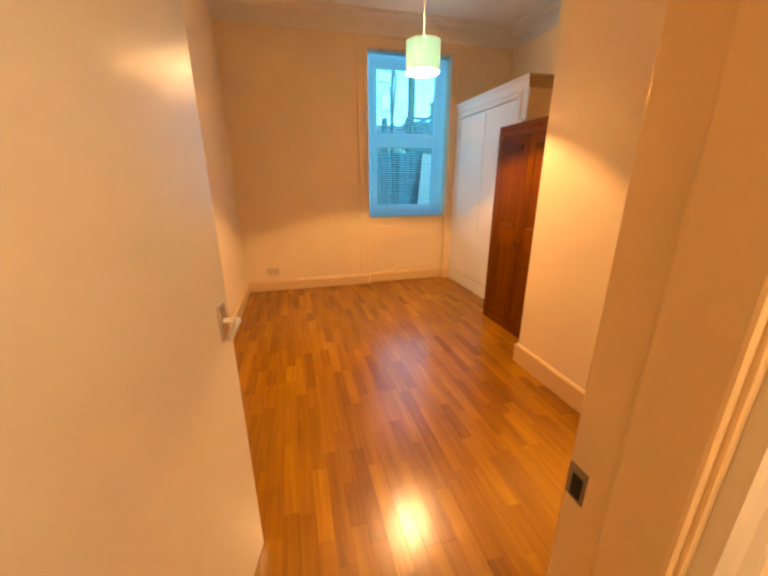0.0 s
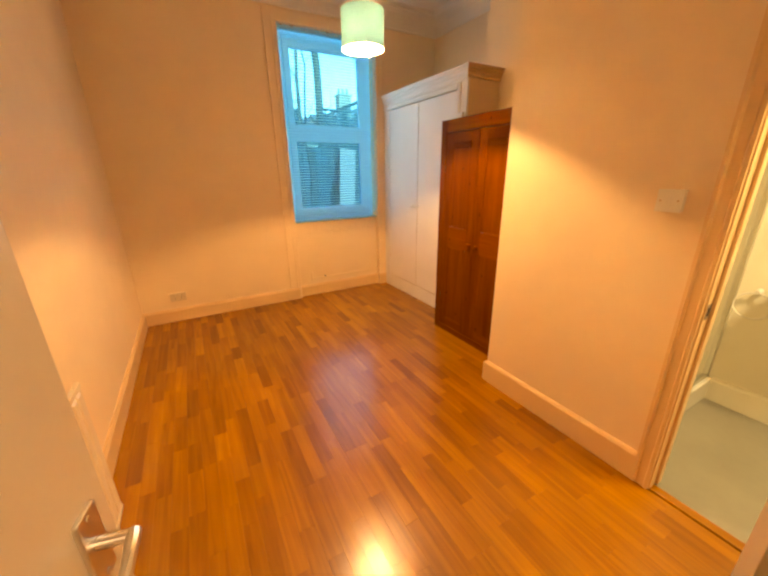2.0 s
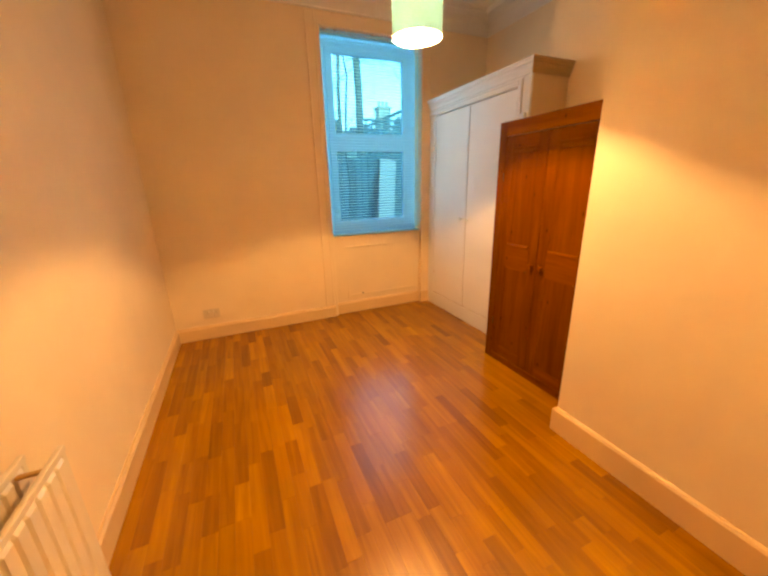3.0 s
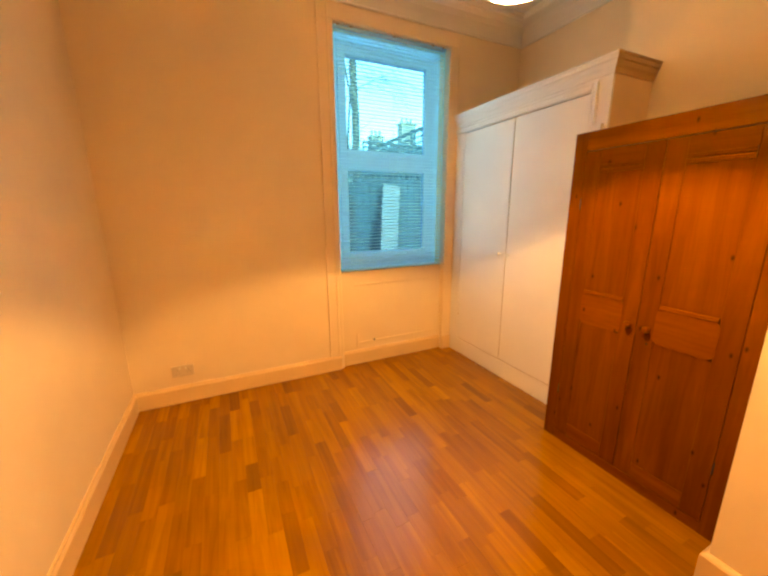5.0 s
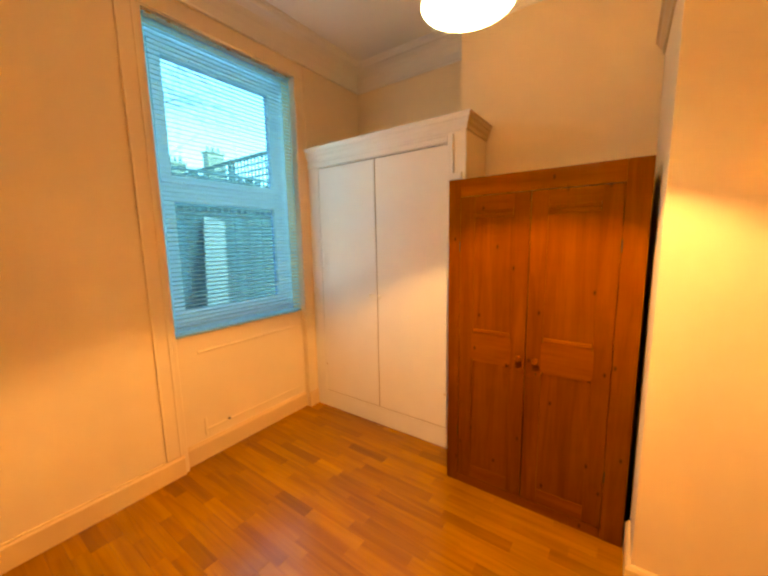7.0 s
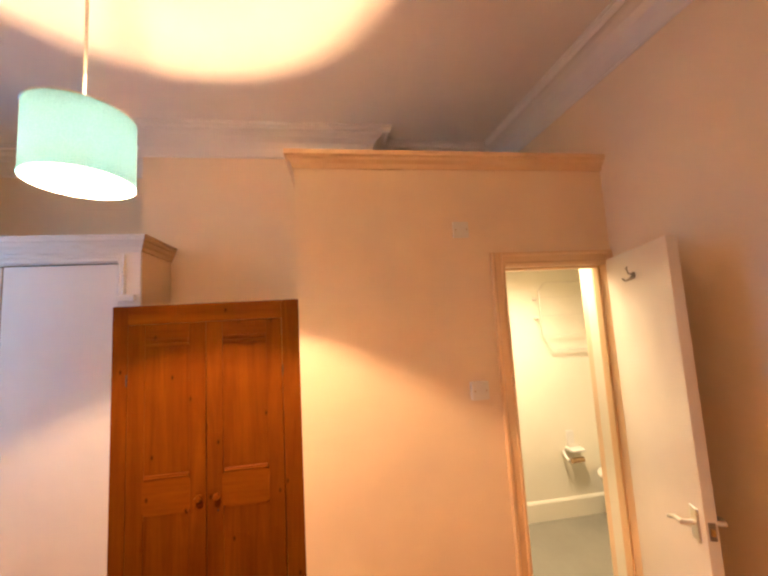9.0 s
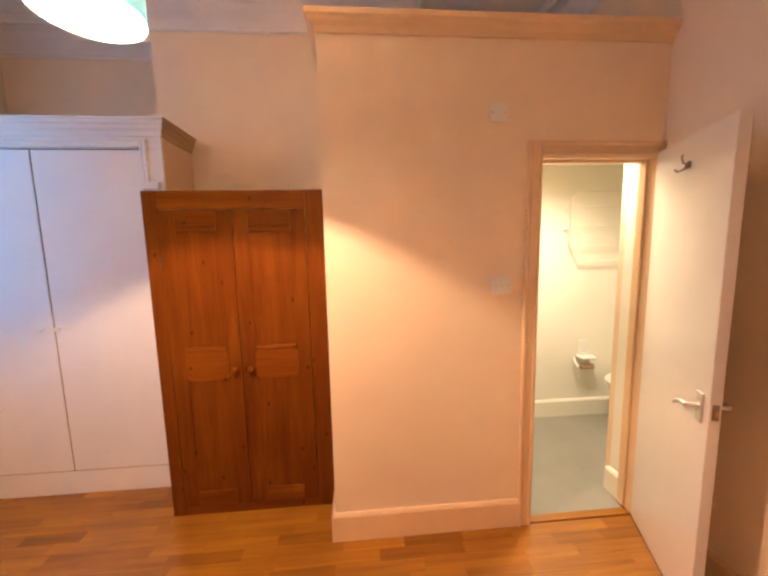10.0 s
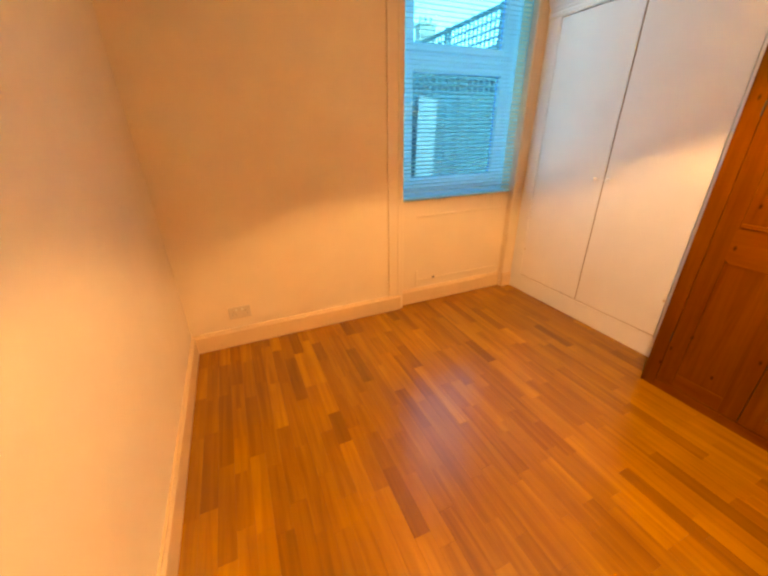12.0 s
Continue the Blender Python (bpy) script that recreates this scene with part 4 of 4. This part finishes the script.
def toilet():
    cx, cy = 2.63, -0.45
    t = thing("toilet", "white porcelain toilet on vinyl floor", "toilet", pose(cx, cy, 0))
    E = Matrix.Translation((cx, cy, 0)) @ Matrix.Diagonal((1.0, 1.28, 1, 1))
    part("bowl", lathe(bmesh.new(), [(0.11, 0), (0.105, 0.03), (0.09, 0.12), (0.10, 0.22), (0.15, 0.32), (0.175, 0.385), (0.178, 0.40), (0.14, 0.40), (0.11, 0.30), (0.03, 0.22), (0, 0.22)], E, 28), PORC, t, smooth=True)
    part("seat", lathe(bmesh.new(), [(0.125, 0.402), (0.182, 0.402), (0.186, 0.412), (0.180, 0.422), (0.128, 0.422), (0.125, 0.402)], E, 28), PLAST, t, smooth=True)
    part("lid", boxed(cx - 0.18, cx + 0.18, cy - 0.262, cy - 0.235, 0.43, 0.80, bev=0.012, seg=3), PLAST, t)
    part("cistern", boxed(cx - 0.19, cx + 0.19, cy - 0.46, cy - 0.27, 0.40, 0.78, bev=0.02, seg=3), PORC, t)


def basin():
    X, cy = 2.90, 0.74
    t = thing("hand_basin", "small white wall-hung hand basin", "basin", pose(X, cy, 0.85))
    M = Matrix.Translation((X - 0.135, cy, 0)) @ Matrix.Diagonal((0.92, 1.15, 1, 1))
    part("bowl", lathe(bmesh.new(), [(0.06, 0.70), (0.10, 0.735), (0.145, 0.80), (0.168, 0.84), (0.172, 0.868), (0.155, 0.872), (0.13, 0.86), (0.08, 0.79), (0.02, 0.77), (0, 0.77)], M, 28), PORC, t, smooth=True)
    part("back_ledge", boxed(X - 0.07, X, cy - 0.17, cy + 0.17, 0.79, 0.874, bev=0.012, seg=3), PORC, t)
    part("tap", tube(bmesh.new(), [(X - 0.04, cy, 0.872), (X - 0.04, cy, 0.95), (X - 0.07, cy, 0.965), (X - 0.12, cy, 0.94)], 0.010, 10), CHROME, t, "chrome tap", smooth=True)


def towel_ring():
    X, cy, cz = 2.90, 1.0, 0.705
    t = thing("towel_ring", "white towel ring on the bathroom wall", "towel ring", pose(X, cy, 0.79))
    part("mount", lathe(bmesh.new(), [(0.018, 0), (0.018, 0.012), (0.012, 0.02), (0.012, 0.04)], pose(X, cy, 0.785, 0, -90), 14), PORC, t, smooth=True)
    part("ring", tube(bmesh.new(), [(X - 0.035 - 0.03 * (1 - math.cos(a)) * 0.5, cy + 0.085 * math.sin(a), cz + 0.075 * math.cos(a)) for a in [k * math.pi / 16 for k in range(32)]], 0.006, 8, True), PORC, t, smooth=True)


def mirror_cabinet():
    X = 2.90
    t = thing("mirror_cabinet", "white framed bathroom mirror cabinet", "cabinet", pose(X, 0.68, 1.2))
    part("body", boxed(X - 0.10, X, 0.45, 0.925, 1.21, 1.80, bev=0.004), PLAST, t)
    fr = part("mirror_frame", boxed(X - 0.114, X - 0.101, 0.452, 0.923, 1.212, 1.798, bev=0.004), PLAST, t)
    part("mirror", boxed(X - 0.117, X - 0.1145, 0.485, 0.890, 1.245, 1.765), metal("mirror_silver", (0.86, 0.87, 0.86), 0.03), fr, "mirror glass")


def shower():
    t = thing("shower_tray", "white shower tray with a raised kerb", "shower tray", pose(2.3, 1.4, 0))
    part("kerb", boxed(XP + 0.105, 2.898, 1.07, 1.14, 0.0, 0.155, bev=0.012, seg=3), PORC, t)
    part("tray", boxed(XP + 0.105, 2.658, 1.14, 1.898, 0.0, 0.06, bev=0.004), PORC, t)
    s = thing("shower_screen", "aluminium framed shower screen on the tray", "shower screen", pose(2.3, 1.11, 0.155))
    for x0, x1 in ((XP + 0.106, XP + 0.136), (2.30, 2.33), (2.868, 2.898)):
        part("post", boxed(x0, x1, 1.09, 1.12, 0.156, 1.93, bev=0.003), SHOWERG, s)
    part("top_rail", boxed(XP + 0.106, 2.898, 1.09, 1.12, 1.93, 1.96, bev=0.003), SHOWERG, s)
    part("bottom_rail", boxed(XP + 0.136, 2.868, 1.09, 1.12, 0.156, 0.18, bev=0.003), SHOWERG, s)
    for x0, x1 in ((XP + 0.136, 2.30), (2.33, 2.868)):
        p = part("pane", boxed(x0, x1, 1.102, 1.108, 0.18, 1.93), CLEAR, s, "clear shower glass")
        p.visible_shadow = False


wall_rack()
paper_holder()
toilet()
basin()
towel_ring()
mirror_cabinet()
shower()
dome = thing("bathroom_ceiling_lamp", "round white bathroom ceiling lamp, lit", "lamp", pose(2.2, 0.36, ZBATH))
part("base", lathe(bmesh.new(), [(0.13, ZBATH), (0.13, ZBATH - 0.025), (0.12, ZBATH - 0.03)], Matrix.Translation((2.2, 0.36, 0)), 28), PLAST, dome)


# ---- garden and street outside ----
GZ = -0.45
solid("ground", boxed(-400, 400, YF + 0.31, 800, GZ - 0.3, GZ), GRASS, "dim garden ground behind the house", "ground", "structure")


def garden_fence():
    f = thing("garden_fence", "weathered board fence with lattice top", "fence", pose(3, 8.1, GZ))
    rng = random.Random(5)
    bw = 0.145
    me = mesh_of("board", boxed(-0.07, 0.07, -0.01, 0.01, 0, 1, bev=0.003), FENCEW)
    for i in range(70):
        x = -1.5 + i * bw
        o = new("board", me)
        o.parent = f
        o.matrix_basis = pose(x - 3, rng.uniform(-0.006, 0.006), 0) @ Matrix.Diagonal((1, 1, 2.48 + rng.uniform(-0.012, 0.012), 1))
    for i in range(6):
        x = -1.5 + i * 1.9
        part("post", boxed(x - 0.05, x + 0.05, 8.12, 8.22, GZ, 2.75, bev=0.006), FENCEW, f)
    for x0, x1, zt in ((-1.5, 2.75, 2.36), (2.80, 8.0, 2.74)):
        b = bmesh.new()
        z0 = 2.05
        k = int((x1 - x0) / 0.13)
        for i in range(k + 1):
            x = x0 + i * (x1 - x0) / k
            box(b, x - 0.017, x + 0.017, 8.095, 8.103, z0, zt)
        for i in range(int((zt - z0) / 0.12) + 1):
            z = z0 + 0.02 + i * 0.12
            box(b, x0, x1, 8.086, 8.094, z - 0.017, z + 0.017)
        part("lattice", b, FENCEW, f, "square wooden trellis")
        part("top_rail", boxed(x0, x1, 8.07, 8.12, zt, zt + 0.045), FENCEW, f)


garden_fence()


def side_fence():
    """The taller trellis fence along the side of the next garden."""
    f = thing("trellis_fence", "tall weathered side fence with open trellis top", "fence", pose(5.2, 11.3, GZ))
    part("boarding", boxed(5.19, 5.22, 8.4, 14.2, GZ, 2.75), FENCEW, f)
    for i in range(4):
        y = 8.45 + i * 1.9
        part("post", boxed(5.15, 5.25, y - 0.05, y + 0.05, GZ, 3.62, bev=0.006), FENCEW, f)
    b = bmesh.new()
    for i in range(41):
        y = 8.5 + i * 0.14
        box(b, 5.183, 5.192, y - 0.02, y + 0.02, 2.75, 3.55)
    for i in range(6):
        z = 2.80 + i * 0.145
        box(b, 5.174, 5.182, 8.4, 14.2, z - 0.02, z + 0.02)
    part("lattice", b, FENCEW, f, "square wooden trellis")
    part("top_rail", boxed(5.16, 5.24, 8.4, 14.2, 3.55, 3.60, bev=0.005), FENCEW, f)


side_fence()
bd = thing("leaning_board", "long greyish white board leaning on the fence", "board", pose(3.1, 7.6, GZ))
b = boxed(-0.20, 0.20, -0.018, 0.018, 0, 2.50, bev=0.004)
b.transform(pose(3.03, 7.55, GZ + 0.005) @ pose(0, 0, 0, -11.0, 9.5, 5))
part("panel", b, BOARD, bd)


def house(x, y, w, d, eaves, ridge, label, chims, rz=0):
    m = pose(x, y, GZ, 0, 0, rz)
    h = thing("terraced_house", label, "house", m, group="terrace behind the garden")
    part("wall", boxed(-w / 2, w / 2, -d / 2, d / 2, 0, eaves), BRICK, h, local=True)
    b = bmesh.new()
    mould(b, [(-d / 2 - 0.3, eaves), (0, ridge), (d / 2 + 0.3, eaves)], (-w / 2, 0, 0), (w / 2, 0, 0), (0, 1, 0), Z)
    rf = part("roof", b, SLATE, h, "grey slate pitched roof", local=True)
    for cx, cw, ct in chims:
        c = part("chimney", boxed(cx - cw / 2, cx + cw / 2, -0.45, 0.45, ridge - 1.2, ct, bev=0.02), BRICK, rf, local=True)
        box_b = boxed(cx - cw / 2 - 0.08, cx + cw / 2 + 0.08, -0.53, 0.53, ct, ct + 0.18, bev=0.02)
        for k in range(3):
            px = cx - cw / 3 + k * cw / 3
            lathe(box_b, [(0.13, ct + 0.18), (0.11, ct + 0.6), (0.13, ct + 0.62), (0.13, ct + 0.66)], Matrix.Translation((px, 0, 0)), 10)
        part("chimney_pots", box_b, BRICK, rf, local=True)
    for wx in (-w * 0.27, w * 0.27):
        for wz in (1.2, 4.0):
            if wz + 1.5 < eaves:
                fr = part("window", boxed(wx - 0.55, wx + 0.55, -d / 2 - 0.04, -d / 2 + 0.02, wz, wz + 1.5, bev=0.02), UPVC, h, local=True)
                for sx in (-0.27, 0.27):
                    part("pane", boxed(wx + sx - 0.21, wx + sx + 0.21, -d / 2 - 0.05, -d / 2 - 0.041, wz + 0.1, wz + 1.4), DARK, fr, local=True)


house(7.0, 33, 7.6, 7, 4.6, 6.6, "dim brick terraced house with slate roof", [(-2.5, 0.9, 7.3)])
house(13.2, 33, 4.8, 7, 4.8, 6.9, "brick terraced house with a broad chimney stack", [(0.9, 1.2, 8.5)])
house(18.6, 33, 6.0, 7, 5.4, 8.0, "taller brick terraced house with large chimney", [(-1.2, 1.5, 9.9)])
house(25.0, 33, 6.8, 7, 5.2, 7.6, "brick terraced house at the end of terrace", [(0.5, 1.1, 8.8)])


def bare_tree(x, y, h, r, seed, label, limbs=16, low=0.35, thin=0.16, taper=0.5):
    t = thing("bare_tree", label, "tree", pose(x, y, GZ))
    rng = random.Random(seed)
    trunk = [(x + rng.uniform(-0.012, 0.012) * k, y, GZ + h * k / 8) for k in range(9)]
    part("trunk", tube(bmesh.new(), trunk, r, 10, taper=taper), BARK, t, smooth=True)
    b = bmesh.new()

    def limb(p, d, ln, rr, depth):
        pts, q, dd = [p], Vector(p), Vector(d).normalized()
        for _ in range(5):
            dd = (dd + Vector((rng.uniform(-0.22, 0.22), rng.uniform(-0.22, 0.22), rng.uniform(-0.22, 0.10)))).normalized()
            q = q + dd * ln / 5
            pts.append(tuple(q))
        tube(b, pts, rr, 4, taper=0.4)
        if depth:
            for _ in range(5):
                k = rng.randint(1, 5)
                nd = (dd + Vector((rng.uniform(-0.8, 0.8), rng.uniform(-0.6, 0.6), rng.uniform(-0.7, 0.3)))).normalized()
                limb(pts[k], nd, ln * 0.6, rr * 0.55, depth - 1)

    for i in range(limbs):
        k = rng.uniform(low, 0.98)
        a = rng.uniform(0, 6.28)
        limb((trunk[int(k * 8)][0], y, GZ + h * k), (math.cos(a), math.sin(a), rng.uniform(0.1, 0.7)), h * 0.26, r * thin, 2)
    part("branches", b, BARK, t)


bare_tree(5.27, 15.0, 11.0, 0.17, 3, "bare winter tree with straight trunk beyond fence", 10, 0.75, 0.12, 0.75)
bare_tree(2.38, 7.75, 5.2, 0.026, 9, "slender bare sapling in front of the fence", 7, 0.5, 0.25, 0.6)
bare_tree(4.05, 13.6, 8.0, 0.10, 14, "bare winter tree with fine hanging twigs", 18, 0.40, 0.13, 0.4)


# ---- oak strip floor ----
def strip_mesh(length, mat, bm=None, cx=0.0, cy=0.0):
    """One strip, top at z 0, with eased top edges; joined into bm where that is given."""
    w, e, g = 0.0700, 0.0004, 0.0001
    hx, hy = w / 2 - g, length / 2 - g
    vs = [(-hx, -hy, -0.012), (hx, -hy, -0.012), (hx, hy, -0.012), (-hx, hy, -0.012),
          (-hx, -hy, -e), (hx, -hy, -e), (hx, hy, -e), (-hx, hy, -e),
          (-hx + e, -hy + e, 0), (hx - e, -hy + e, 0), (hx - e, hy - e, 0), (-hx + e, hy - e, 0)]
    fs = [(8, 9, 10, 11)] + [(a, (a + 1) % 4, (a + 1) % 4 + 4, a + 4) for a in range(4)] + [(a + 4, (a + 1) % 4 + 4, (a + 1) % 4 + 8, a + 8) for a in range(4)]
    if bm is not None:
        vv, ff = bm
        n = len(vv)
        vv.extend((x + cx, y + cy, z) for x, y, z in vs)
        ff.extend(tuple(i + n for i in f) for f in fs)
        return None
    me = bpy.data.meshes.new("strip")
    me.from_pydata(vs, [], fs)
    me.materials.append(mat)
    return me


def strip_floor():
    root = thing("oak_floor", "honey-coloured varnished oak strip floor, laid lengthwise", "floor", kind="structure")
    rng = random.Random(21)
    meshes, rest, count = {}, ([], []), 0
    lengths = (0.22, 0.27, 0.32, 0.38, 0.44, 0.52)
    cols = int((3.05 - XL) / 0.07) + 1
    for c in range(cols):
        x = XL + 0.012 + (c + 0.5) * 0.07
        y = 0.0 if x < XP else 1.97
        stop, first = YF + 0.06, rng.uniform(0.06, 0.4)
        while y < stop - 0.02:
            ln = first or rng.choice(lengths)
            ln, first = min(ln, stop - y), 0
            cy = y + ln / 2
            near = -0.52 < x < 1.76 and 0.75 < cy < 4.0 and count < 300
            if near and ln in lengths:
                if ln not in meshes:
                    meshes[ln] = strip_mesh(ln, OAK)
                o = new("strip", meshes[ln])
                o.parent = root
                o.matrix_basis = pose(x, cy, 0, rng.uniform(-0.08, 0.08), rng.gauss(0, 0.2))
                count += 1
            else:
                strip_mesh(ln, None, rest, x, cy)
            y += ln
    me = bpy.data.meshes.new("outer_strips")
    me.from_pydata(rest[0], [], rest[1])
    me.materials.append(OAK_REST)
    o = new("outer_strips", me)
    o.parent = root
    tagged(o, kind="stuff")


strip_floor()
